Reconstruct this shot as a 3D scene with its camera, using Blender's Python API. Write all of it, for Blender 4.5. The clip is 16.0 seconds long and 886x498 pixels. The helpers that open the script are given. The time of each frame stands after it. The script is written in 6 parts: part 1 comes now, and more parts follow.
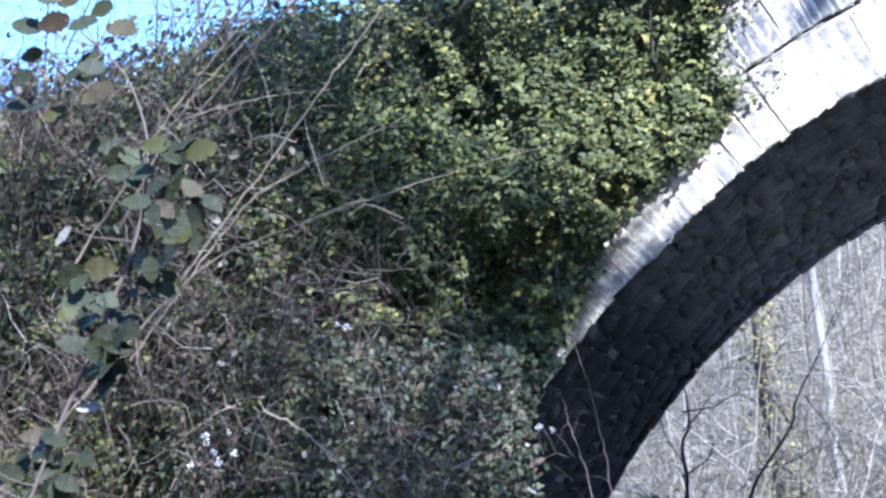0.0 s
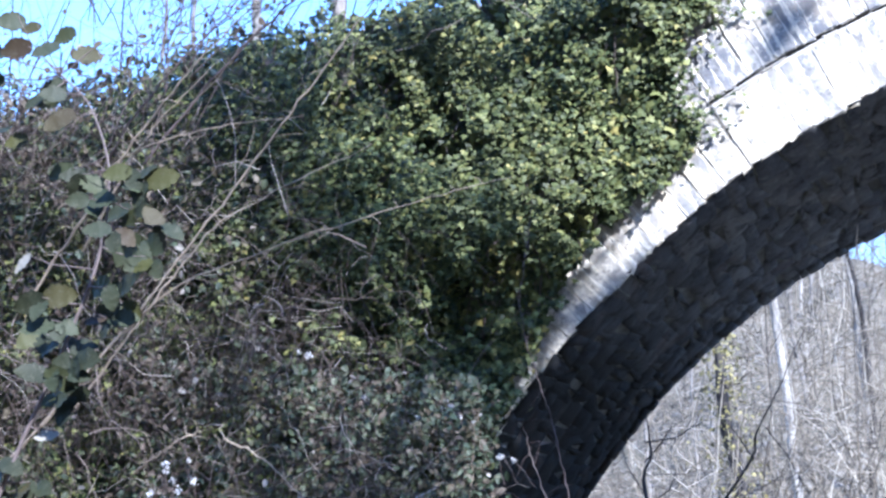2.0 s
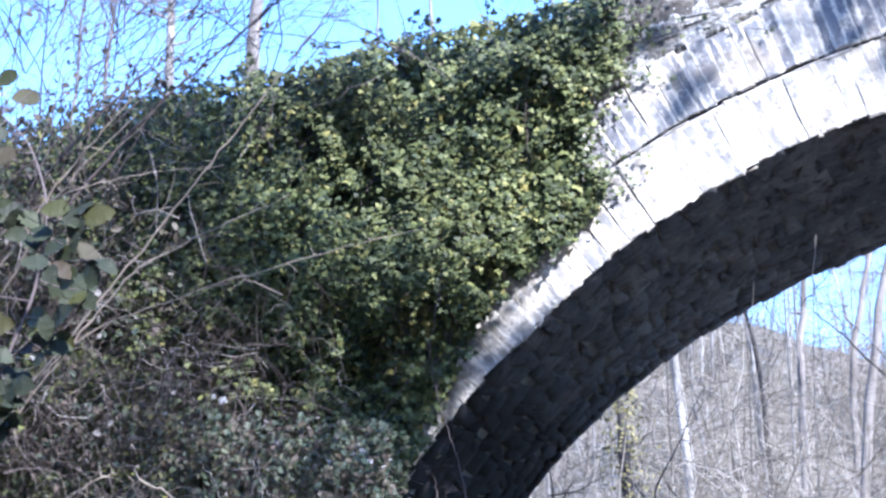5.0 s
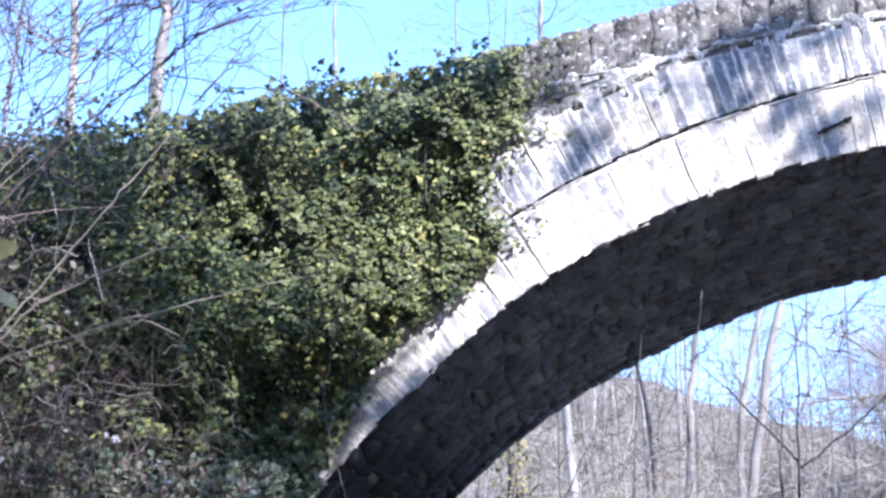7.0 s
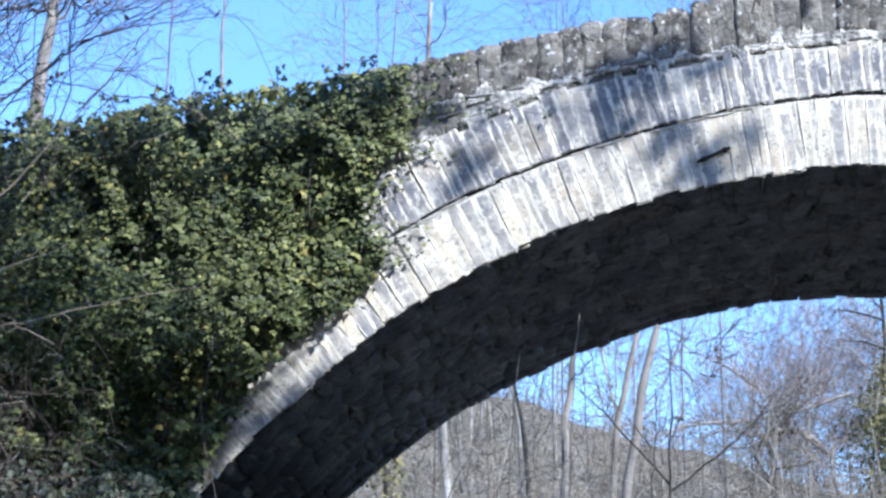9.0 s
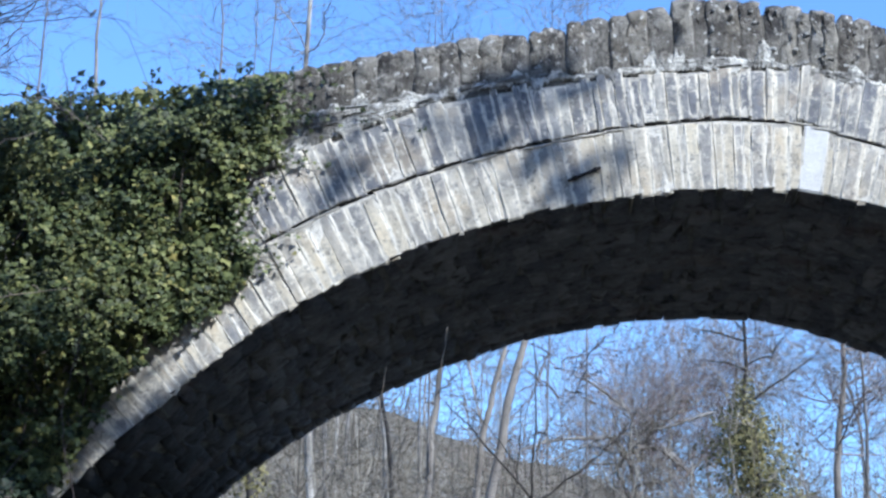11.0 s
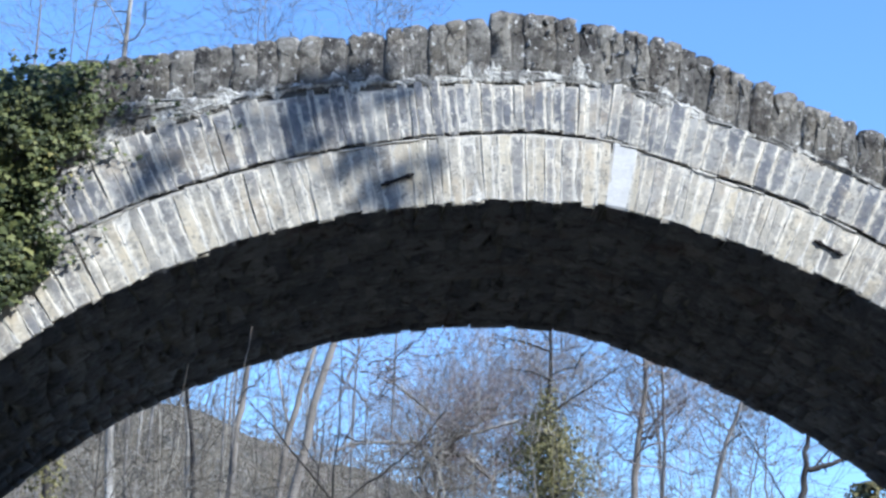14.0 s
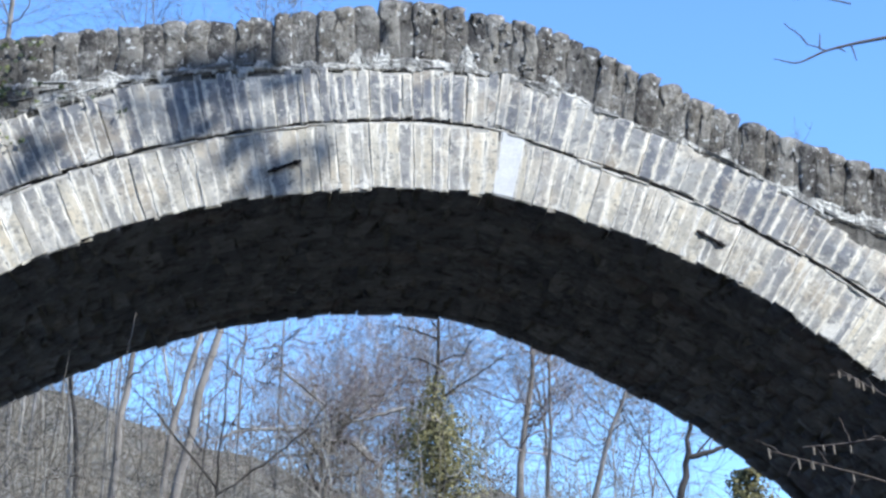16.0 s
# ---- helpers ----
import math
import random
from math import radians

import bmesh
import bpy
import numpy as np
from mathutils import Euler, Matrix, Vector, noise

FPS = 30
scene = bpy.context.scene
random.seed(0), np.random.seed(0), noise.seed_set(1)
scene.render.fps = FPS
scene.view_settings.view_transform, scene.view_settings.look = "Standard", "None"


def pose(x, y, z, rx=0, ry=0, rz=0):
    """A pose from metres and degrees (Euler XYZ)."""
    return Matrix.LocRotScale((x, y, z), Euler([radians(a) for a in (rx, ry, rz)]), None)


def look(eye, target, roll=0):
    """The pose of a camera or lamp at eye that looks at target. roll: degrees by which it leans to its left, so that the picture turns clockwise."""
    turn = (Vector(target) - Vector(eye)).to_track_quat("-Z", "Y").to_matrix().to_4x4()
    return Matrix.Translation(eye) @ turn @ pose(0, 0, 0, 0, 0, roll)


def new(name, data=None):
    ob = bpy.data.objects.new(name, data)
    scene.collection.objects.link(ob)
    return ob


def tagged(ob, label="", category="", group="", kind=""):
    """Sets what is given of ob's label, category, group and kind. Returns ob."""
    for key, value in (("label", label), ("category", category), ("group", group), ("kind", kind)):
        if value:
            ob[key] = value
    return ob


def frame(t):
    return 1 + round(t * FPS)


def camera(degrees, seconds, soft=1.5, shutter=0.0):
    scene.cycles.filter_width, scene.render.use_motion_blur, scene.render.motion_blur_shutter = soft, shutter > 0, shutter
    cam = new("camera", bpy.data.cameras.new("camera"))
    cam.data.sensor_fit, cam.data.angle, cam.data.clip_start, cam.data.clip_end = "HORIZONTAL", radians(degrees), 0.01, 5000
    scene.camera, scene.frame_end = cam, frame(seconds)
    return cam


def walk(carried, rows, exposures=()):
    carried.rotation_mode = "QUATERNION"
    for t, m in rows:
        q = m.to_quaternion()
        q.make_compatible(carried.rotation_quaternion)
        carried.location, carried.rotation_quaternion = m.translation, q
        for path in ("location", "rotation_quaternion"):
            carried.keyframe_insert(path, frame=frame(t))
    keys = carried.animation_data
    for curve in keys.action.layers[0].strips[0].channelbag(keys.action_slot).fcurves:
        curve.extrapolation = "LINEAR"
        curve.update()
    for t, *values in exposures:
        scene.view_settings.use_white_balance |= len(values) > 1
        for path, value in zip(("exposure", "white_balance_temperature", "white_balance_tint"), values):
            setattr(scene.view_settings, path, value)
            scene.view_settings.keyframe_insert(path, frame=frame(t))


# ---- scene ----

# ---------- camera ----------
EYE = 1.6
cam = camera(30.64, 16.0, soft=2.7)
PATH = [  # seconds, place, yaw, pitch, roll
    (0.0, 0.000, 0.000, 0.000, 21.50, 12.50, -0.46),
    (0.5, -0.001, 0.006, 0.001, 21.14, 12.70, -0.42),
    (1.0, 0.002, 0.008, 0.005, 20.82, 12.96, -0.38),
    (1.5, 0.008, 0.006, 0.009, 20.53, 13.20, -0.29),
    (2.0, 0.011, -0.001, 0.010, 20.21, 13.47, -0.22),
    (2.5, 0.011, -0.012, 0.010, 19.87, 13.75, -0.19),
    (3.0, 0.014, -0.034, 0.004, 19.54, 14.04, -0.17),
    (5.5, 0.080, -0.358, -0.178, 15.82, 16.17, 0.14),
    (6.0, 0.100, -0.405, -0.197, 14.86, 16.67, 0.35),
    (6.5, 0.109, -0.440, -0.204, 13.94, 17.08, 0.46),
    (7.0, 0.114, -0.459, -0.209, 13.01, 17.44, 0.59),
    (7.5, 0.115, -0.470, -0.210, 12.00, 17.69, 0.72),
    (8.0, 0.117, -0.482, -0.212, 10.93, 17.86, 0.78),
    (8.5, 0.121, -0.496, -0.219, 9.82, 17.98, 0.88),
    (9.0, 0.124, -0.505, -0.222, 8.64, 18.10, 0.95),
    (11.5, 0.141, -0.549, -0.227, 2.69, 18.66, 1.49),
    (12.0, 0.145, -0.556, -0.229, 1.51, 18.75, 1.65),
    (12.5, 0.152, -0.558, -0.230, 0.35, 18.82, 1.77),
    (13.0, 0.161, -0.560, -0.229, -0.78, 18.85, 1.80),
    (13.5, 0.170, -0.563, -0.228, -1.91, 18.85, 1.78),
    (14.0, 0.177, -0.566, -0.229, -3.02, 18.82, 1.70),
    (14.5, 0.180, -0.571, -0.231, -4.15, 18.76, 1.55),
    (15.0, 0.184, -0.575, -0.230, -5.27, 18.67, 1.33),
    (15.5, 0.188, -0.575, -0.229, -6.30, 18.56, 1.09),
    (16.0, 0.194, -0.572, -0.226, -7.16, 18.45, 0.85),
]
EXPOSURES = [(0.0, 1.82, 4700, 17), (3.0, 1.82, 4700, 17), (5.5, 1.84, 4750, 21), (7.0, 1.82, 4880, 22), (7.6, 1.78, 4920, 22), (7.9, 1.16, 4830, 14), (8.5, 1.14, 4850, 13), (9.0, 1.14, 4840, 13), (11.5, 0.64, 4840, 10), (12.5, 0.64, 4870, 10), (14.5, 0.70, 4920, 10), (16.0, 0.73, 4930, 10)]
walk(cam, [(t, pose(x, y, EYE + z, 90 + pitch, 0, yaw) @ pose(0, 0, 0, 0, 0, roll)) for t, x, y, z, yaw, pitch, roll in PATH], EXPOSURES)

# ---------- sky and sun ----------
SUN_AZ, SUN_EL = 46.0, 40.0  # degrees: towards the right of straight behind the viewer, and up
world = bpy.data.worlds.new("sky")
scene.world = world
world.use_nodes = True
wn = world.node_tree
sky = wn.nodes.new("ShaderNodeTexSky")
sky.sky_type = "NISHITA"
sky.sun_disc = False
sky.sun_elevation = radians(SUN_EL)
sky.sun_rotation = radians(180 - SUN_AZ)
sky.air_density, sky.dust_density, sky.ozone_density = 1.2, 0.7, 3.2
wn.nodes["Background"].inputs["Strength"].default_value = 0.15
wn.links.new(sky.outputs[0], wn.nodes["Background"].inputs["Color"])
sun = new("sun", bpy.data.lights.new("sun", "SUN"))
sun.data.energy, sun.data.angle, sun.data.color = 4.6, radians(0.5), (1.0, 0.875, 0.68)
SUN_FROM = Vector((math.sin(radians(SUN_AZ)) * math.cos(radians(SUN_EL)), -math.cos(radians(SUN_AZ)) * math.cos(radians(SUN_EL)), math.sin(radians(SUN_EL))))
sun.matrix_world = look(SUN_FROM * 60, (0, 0, 0))


# ---------- materials ----------
class Mat:
    """A small writer of node materials."""

    def __init__(self, name, rough=0.8, spec=0.3):
        self.m = bpy.data.materials.new(name)
        self.m.use_nodes = True
        self.t = self.m.node_tree
        self.b = self.t.nodes["Principled BSDF"]
        self.b.inputs["Roughness"].default_value = rough
        self.b.inputs["Specular IOR Level"].default_value = spec
        self.tc = self.t.nodes.new("ShaderNodeTexCoord")

    def node(self, kind, ins=(), **props):
        n = self.t.nodes.new(kind)
        for k, v in props.items():
            setattr(n, k, v)
        for k, v in dict(ins).items():
            self.put(n.inputs[k], v)
        return n

    def put(self, socket, v):
        if isinstance(v, bpy.types.NodeSocket):
            self.t.links.new(v, socket)
        else:
            socket.default_value = v

    def coord(self, scale=(1, 1, 1), loose=None):
        v = self.tc.outputs["Object"]
        if loose is not None:
            add = self.node("ShaderNodeVectorMath", operation="ADD")
            self.t.links.new(v, add.inputs[0])
            mul = self.node("ShaderNodeVectorMath", operation="SCALE")
            comb = self.node("ShaderNodeCombineXYZ", {0: loose, 1: loose, 2: loose})
            self.t.links.new(comb.outputs[0], mul.inputs[0])
            mul.inputs["Scale"].default_value = 37.0
            self.t.links.new(mul.outputs[0], add.inputs[1])
            v = add.outputs[0]
        mp = self.node("ShaderNodeMapping", {"Vector": v, "Scale": scale})
        return mp.outputs[0]

    def noise(self, vec, scale, detail=4.0, rough=0.55):
        return self.node("ShaderNodeTexNoise", {"Vector": vec, "Scale": scale, "Detail": detail, "Roughness": rough}).outputs["Fac"]

    def ramp(self, fac, stops):
        r = self.node("ShaderNodeValToRGB", {"Fac": fac})
        e = r.color_ramp.elements
        while len(e) < len(stops):
            e.new(0.5)
        for k, (p, c) in zip(e, stops):
            k.position = p
            k.color = (*c, 1) if len(c) == 3 else c
        return r.outputs["Color"]

    def grey(self, fac, lo, hi):
        return self.node("ShaderNodeMapRange", {"Value": fac, "From Min": lo, "From Max": hi}).outputs[0]

    def mix(self, fac, a, b, how="MIX"):
        n = self.node("ShaderNodeMix", data_type="RGBA", blend_type=how)
        self.put(n.inputs[0], fac)
        self.put(n.inputs[6], a if not isinstance(a, tuple) else (*a, 1))
        self.put(n.inputs[7], b if not isinstance(b, tuple) else (*b, 1))
        return n.outputs[2]

    def random(self):
        return self.node("ShaderNodeObjectInfo").outputs["Random"]

    def island(self):
        return self.node("ShaderNodeNewGeometry").outputs["Random Per Island"]

    def done(self, colour, bump=None, strength=0.5, distance=0.01, rough=None):
        self.put(self.b.inputs["Base Color"], colour if not isinstance(colour, tuple) else (*colour, 1))
        if bump is not None:
            b = self.node("ShaderNodeBump", {"Height": bump, "Strength": strength, "Distance": distance})
            self.t.links.new(b.outputs[0], self.b.inputs["Normal"])
        if rough is not None:
            self.put(self.b.inputs["Roughness"], rough)
        return self.m


def ring_stone_material(name, heart, wide):
    """Slabs of the rings. heart: stone colours from pale to dark; wide: how far smeared lime covers each one from its sides."""
    m = Mat(name, 0.85, 0.25)
    r = m.random()
    v = m.coord((1, 1, 1), r)
    place = m.node("ShaderNodeNewGeometry").outputs["Position"]
    stone = m.ramp(r, [(0.0, heart[1]), (0.16, heart[0]), (0.34, heart[2]), (0.50, heart[1]), (0.62, heart[2]), (0.74, heart[0]), (0.86, heart[2]), (1.0, heart[1])])
    fade = m.noise(m.coord((2.2, 2.2, 0.9), r), 3.4, 4, 0.6)
    c = m.mix(m.grey(fade, 0.50, 0.68), stone, m.mix(0.65, stone, (0.68, 0.63, 0.54)))
    c = m.mix(m.grey(m.noise(m.coord((9, 9, 1.4), r), 2.3, 5, 0.65), 0.54, 0.68), c, m.mix(0.45, c, (0.15, 0.15, 0.165)))
    # weather stains that run across many slabs
    c = m.mix(m.grey(m.noise(place, 1.5, 6, 0.66), 0.48, 0.62), c, m.mix(0.6, c, (0.14, 0.147, 0.17)))
    c = m.mix(m.grey(m.noise(place, 2.6, 5, 0.6), 0.50, 0.64), c, m.mix(0.42, c, (0.68, 0.55, 0.36)))
    c = m.mix(m.grey(m.noise(place, 8.0, 6, 0.72), 0.55, 0.68), c, m.mix(0.5, c, (0.70, 0.655, 0.56)))
    # lime smeared over the sides of each slab
    side = m.node("ShaderNodeSeparateXYZ", {"Vector": m.tc.outputs["Generated"]}).outputs["X"]
    off = m.node("ShaderNodeMath", {0: side, 1: 0.5}, operation="SUBTRACT").outputs[0]
    lopsided = m.node("ShaderNodeMath", {0: off, 1: m.node("ShaderNodeMapRange", {"Value": r, "To Min": -0.16, "To Max": 0.16}).outputs[0]}, operation="ADD").outputs[0]
    far = m.node("ShaderNodeMath", {0: lopsided}, operation="ABSOLUTE").outputs[0]
    run = m.node("ShaderNodeMath", {0: m.noise(m.coord((1, 1, 0.55), r), 5.0, 4, 0.6), 1: m.noise(place, 19, 5, 0.75)}, operation="ADD").outputs[0]
    rim = m.node("ShaderNodeMath", {0: far, 1: m.node("ShaderNodeMath", {0: run, 1: 0.55}, operation="MULTIPLY").outputs[0]}, operation="ADD").outputs[0]
    lime = m.mix(m.grey(m.noise(place, 11, 5, 0.65), 0.42, 0.62), (0.84, 0.775, 0.64), (0.64, 0.58, 0.465))
    c = m.mix(m.grey(rim, 0.95 - wide, 1.05 - wide), c, lime)
    # patches where the face has spalled, soot specks and pits
    c = m.mix(m.grey(m.noise(place, 13.0, 6, 0.78), 0.54, 0.60), c, m.mix(0.6, c, (0.80, 0.74, 0.61)))
    c = m.mix(m.grey(m.noise(place, 15.0, 6, 0.78), 0.53, 0.62), c, m.mix(0.55, c, (0.17, 0.165, 0.165)))
    c = m.mix(m.grey(m.noise(place, 30.0, 5, 0.72), 0.57, 0.67), c, m.mix(0.65, c, (0.12, 0.11, 0.105)))
    fine = m.noise(v, 60, 4, 0.65)
    c = m.mix(m.grey(fine, 0.57, 0.74), c, m.mix(0.4, c, (0.20, 0.19, 0.18)))
    h = m.mix(0.45, m.noise(v, 14, 6, 0.7), fine)
    return m.done(c, h, 0.45, 0.02)


def mortar_material(name="lime_mortar", a=(0.72, 0.675, 0.585), b=(0.48, 0.45, 0.39), dark=(0.12, 0.11, 0.10), size=1.0):
    m = Mat(name, 0.95, 0.15)
    v = m.coord()
    n1, n2 = m.noise(v, 2.2 * size, 6, 0.65), m.noise(v, 24, 5, 0.7)
    c = m.mix(m.grey(n1, 0.44, 0.58), a, b)
    c = m.mix(m.grey(n2, 0.56, 0.7), c, dark)
    return m.done(c, n2, 0.9, 0.02)


def parapet_stone_material():
    m = Mat("parapet_stone", 0.92, 0.2)
    r = m.random()
    v = m.coord((1, 1, 1), r)
    blot = m.noise(v, 4.0, 6, 0.68)
    fine = m.noise(v, 60, 4, 0.7)
    place = m.node("ShaderNodeNewGeometry").outputs["Position"]
    base = m.ramp(r, [(0.0, (0.12, 0.105, 0.088)), (0.2, (0.26, 0.232, 0.185)), (0.36, (0.075, 0.069, 0.066)), (0.58, (0.31, 0.285, 0.24)), (0.76, (0.14, 0.122, 0.10)), (0.9, (0.045, 0.043, 0.044)), (1.0, (0.22, 0.198, 0.165))])
    c = m.mix(m.grey(blot, 0.46, 0.68), base, (0.32, 0.30, 0.26))
    c = m.mix(m.grey(blot, 0.46, 0.32), c, (0.06, 0.055, 0.05))
    c = m.mix(m.grey(m.noise(place, 2.6, 6, 0.72), 0.52, 0.64), c, m.mix(0.6, c, (0.055, 0.048, 0.042)))
    c = m.mix(m.grey(m.noise(place, 5.0, 6, 0.74), 0.53, 0.63), c, m.mix(0.65, c, (0.44, 0.415, 0.37)))
    c = m.mix(m.grey(m.noise(place, 9.5, 6, 0.76), 0.52, 0.60), c, m.mix(0.72, c, (0.038, 0.033, 0.030)))
    c = m.mix(m.grey(m.noise(place, 13.0, 6, 0.76), 0.54, 0.61), c, m.mix(0.6, c, (0.46, 0.425, 0.36)))
    # pale lichen in spots of a few centimetres
    c = m.mix(m.grey(m.noise(place, 20, 4, 0.62), 0.615, 0.65), c, (0.70, 0.685, 0.64))
    c = m.mix(m.grey(m.noise(place, 55, 3, 0.6), 0.60, 0.70), c, m.mix(0.6, c, (0.045, 0.04, 0.037)))
    c = m.mix(m.grey(fine, 0.58, 0.74), c, m.mix(0.5, c, (0.06, 0.055, 0.05)))
    h = m.mix(0.5, m.noise(v, 12, 6, 0.7), fine)
    return m.done(c, h, 1.0, 0.035)


def rubble_material(name, stops, islands=True):
    m = Mat(name, 0.92, 0.2)
    r = m.island() if islands else m.random()
    v = m.coord((1, 1, 1), r)
    n1, n2 = m.noise(v, 11, 6, 0.7), m.noise(v, 40, 4, 0.7)
    place = m.node("ShaderNodeNewGeometry").outputs["Position"]
    n3 = m.noise(place, 5.5, 7, 0.75)
    c = m.ramp(r, stops)
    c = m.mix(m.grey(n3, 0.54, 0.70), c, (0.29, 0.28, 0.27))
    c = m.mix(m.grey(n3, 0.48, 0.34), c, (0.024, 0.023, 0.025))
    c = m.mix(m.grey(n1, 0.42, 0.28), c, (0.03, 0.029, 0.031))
    # near-black towards the foot of one haunch, with a ragged edge
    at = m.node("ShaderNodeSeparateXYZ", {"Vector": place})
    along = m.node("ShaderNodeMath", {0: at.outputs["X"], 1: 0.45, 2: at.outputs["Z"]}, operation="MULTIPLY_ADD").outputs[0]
    haunch_low = m.node("ShaderNodeMath", {0: m.noise(place, 1.3, 6, 0.65), 1: 2.2, 2: along}, operation="MULTIPLY_ADD").outputs[0]
    c = m.mix(m.grey(haunch_low, 4.75, 3.25), c, m.mix(0.88, c, (0.010, 0.010, 0.009)))
    c = m.mix(m.grey(m.noise(place, 1.9, 5, 0.6), 0.56, 0.66), c, m.mix(0.25, c, (0.16, 0.10, 0.07)))
    return m.done(c, m.mix(0.3, n1, n2), 0.8, 0.03)


def leaf_material(name, stops, rough=0.58, spec=0.3, one=False):
    m = Mat(name, rough, spec)
    r = m.random() if one else m.island()
    v = m.coord()
    c = m.ramp(r, stops)
    n = m.noise(v, 0.9, 3, 0.5)
    c = m.mix(m.grey(n, 0.35, 0.7), c, m.mix(0.35, c, (0.10, 0.095, 0.03)))
    c = m.mix(m.grey(m.noise(v, 90, 2), 0.55, 0.75), c, m.mix(0.5, c, (0.08, 0.075, 0.05)))
    m.put(m.b.inputs["Subsurface Weight"], 0.0)
    return m.done(c, m.noise(v, 70, 2), 0.25, 0.004)


def stem_material(name, stops, islands=True, rough=0.75):
    m = Mat(name, rough, 0.3)
    r = m.island() if islands else m.random()
    v = m.coord()
    n = m.noise(v, 22, 5, 0.7)
    c = m.ramp(r, stops)
    c = m.mix(m.grey(n, 0.48, 0.7), c, m.mix(0.5, c, (0.06, 0.05, 0.045)))
    return m.done(c, n, 0.6, 0.004)


def bark_material(name, pale, dark, scale=1.0):
    m = Mat(name, 0.9, 0.2)
    v = m.coord((1, 1, 0.25))
    n1, n2 = m.noise(v, 3.0 * scale, 6, 0.65), m.noise(v, 26 * scale, 4, 0.7)
    c = m.mix(m.grey(n1, 0.40, 0.66), pale, dark)
    c = m.mix(m.grey(n2, 0.56, 0.7), c, m.mix(0.5, c, dark))
    return m.done(c, n2, 0.8, 0.02)


def ground_material():
    m = Mat("leaf_litter", 0.95, 0.15)
    v = m.coord()
    n1, n2, n3 = m.noise(v, 0.35, 5), m.noise(v, 3.1, 6, 0.65), m.noise(v, 28, 4, 0.7)
    c = m.mix(m.grey(n1, 0.35, 0.65), (0.185, 0.16, 0.12), (0.12, 0.108, 0.078))
    c = m.mix(m.grey(n2, 0.5, 0.68), c, (0.31, 0.285, 0.24))
    c = m.mix(m.grey(n2, 0.44, 0.3), c, (0.065, 0.055, 0.042))
    c = m.mix(m.grey(n3, 0.55, 0.7), c, (0.08, 0.065, 0.05))
    return m.done(c, m.mix(0.5, n2, n3), 1.0, 0.08)


def iron_material():
    m = Mat("rusted_iron", 0.8, 0.3)
    n = m.noise(m.coord(), 40, 4)
    return m.done(m.mix(m.grey(n, 0.4, 0.65), (0.018, 0.017, 0.018), (0.045, 0.03, 0.024)), n, 0.6, 0.004)


M_RING = ring_stone_material("ring_stone", [(0.70, 0.615, 0.45), (0.52, 0.472, 0.375), (0.30, 0.288, 0.275)], 0.11)
M_RING_UPPER = ring_stone_material("upper_ring_stone", [(0.52, 0.49, 0.425), (0.26, 0.258, 0.265), (0.145, 0.147, 0.162)], 0.09)
M_MORTAR = mortar_material()


def keystone_material():
    m = Mat("pale_keystone", 0.8, 0.25)
    v = m.coord()
    n = m.noise(v, 8, 5, 0.6)
    return m.done(m.mix(m.grey(n, 0.35, 0.7), (0.74, 0.72, 0.68), (0.60, 0.585, 0.56)), m.noise(v, 40, 4), 0.4, 0.01)


M_KEY = keystone_material()
M_PACKING = mortar_material("packed_mortar", (0.20, 0.185, 0.16), (0.10, 0.092, 0.08), (0.04, 0.037, 0.033))
M_CORE = mortar_material("core_masonry", (0.24, 0.23, 0.21), (0.12, 0.115, 0.105), (0.05, 0.047, 0.044))


def limewash_material():
    m = Mat("lime_wash", 0.95, 0.15)
    v = m.coord()
    drip = m.noise(m.coord((5, 5, 1.6)), 1.5, 6, 0.66)
    flat = m.noise(m.coord((1.2, 1, 7)), 2.4, 6, 0.7)
    speck = m.noise(v, 26, 5, 0.7)
    c = m.mix(m.grey(m.noise(v, 1.6, 6, 0.65), 0.40, 0.60), (0.40, 0.38, 0.34), (0.20, 0.19, 0.17))
    c = m.mix(m.grey(drip, 0.43, 0.52), c, (0.76, 0.725, 0.645))
    c = m.mix(m.grey(flat, 0.53, 0.62), c, m.mix(0.75, c, (0.13, 0.125, 0.115)))
    c = m.mix(m.grey(m.noise(v, 7, 6, 0.7), 0.56, 0.66), c, m.mix(0.7, c, (0.16, 0.15, 0.135)))
    c = m.mix(m.grey(speck, 0.56, 0.68), c, m.mix(0.7, c, (0.09, 0.085, 0.075)))
    return m.done(c, m.mix(0.5, speck, flat), 1.0, 0.04)


M_WASH = limewash_material()
M_PARAPET = parapet_stone_material()


def filling_material():
    m = Mat("limewashed_stone", 0.9, 0.2)
    r = m.random()
    v = m.coord((1, 1, 1), r)
    n1, n2 = m.noise(v, 9, 5, 0.65), m.noise(v, 45, 4, 0.7)
    c = m.ramp(r, [(0.0, (0.14, 0.135, 0.125)), (0.45, (0.27, 0.26, 0.24)), (1.0, (0.48, 0.47, 0.44))])
    c = m.mix(m.grey(n1, 0.52, 0.66), c, (0.48, 0.46, 0.42))
    c = m.mix(m.grey(n1, 0.42, 0.3), c, (0.10, 0.10, 0.10))
    return m.done(c, m.mix(0.5, n1, n2), 0.9, 0.03)


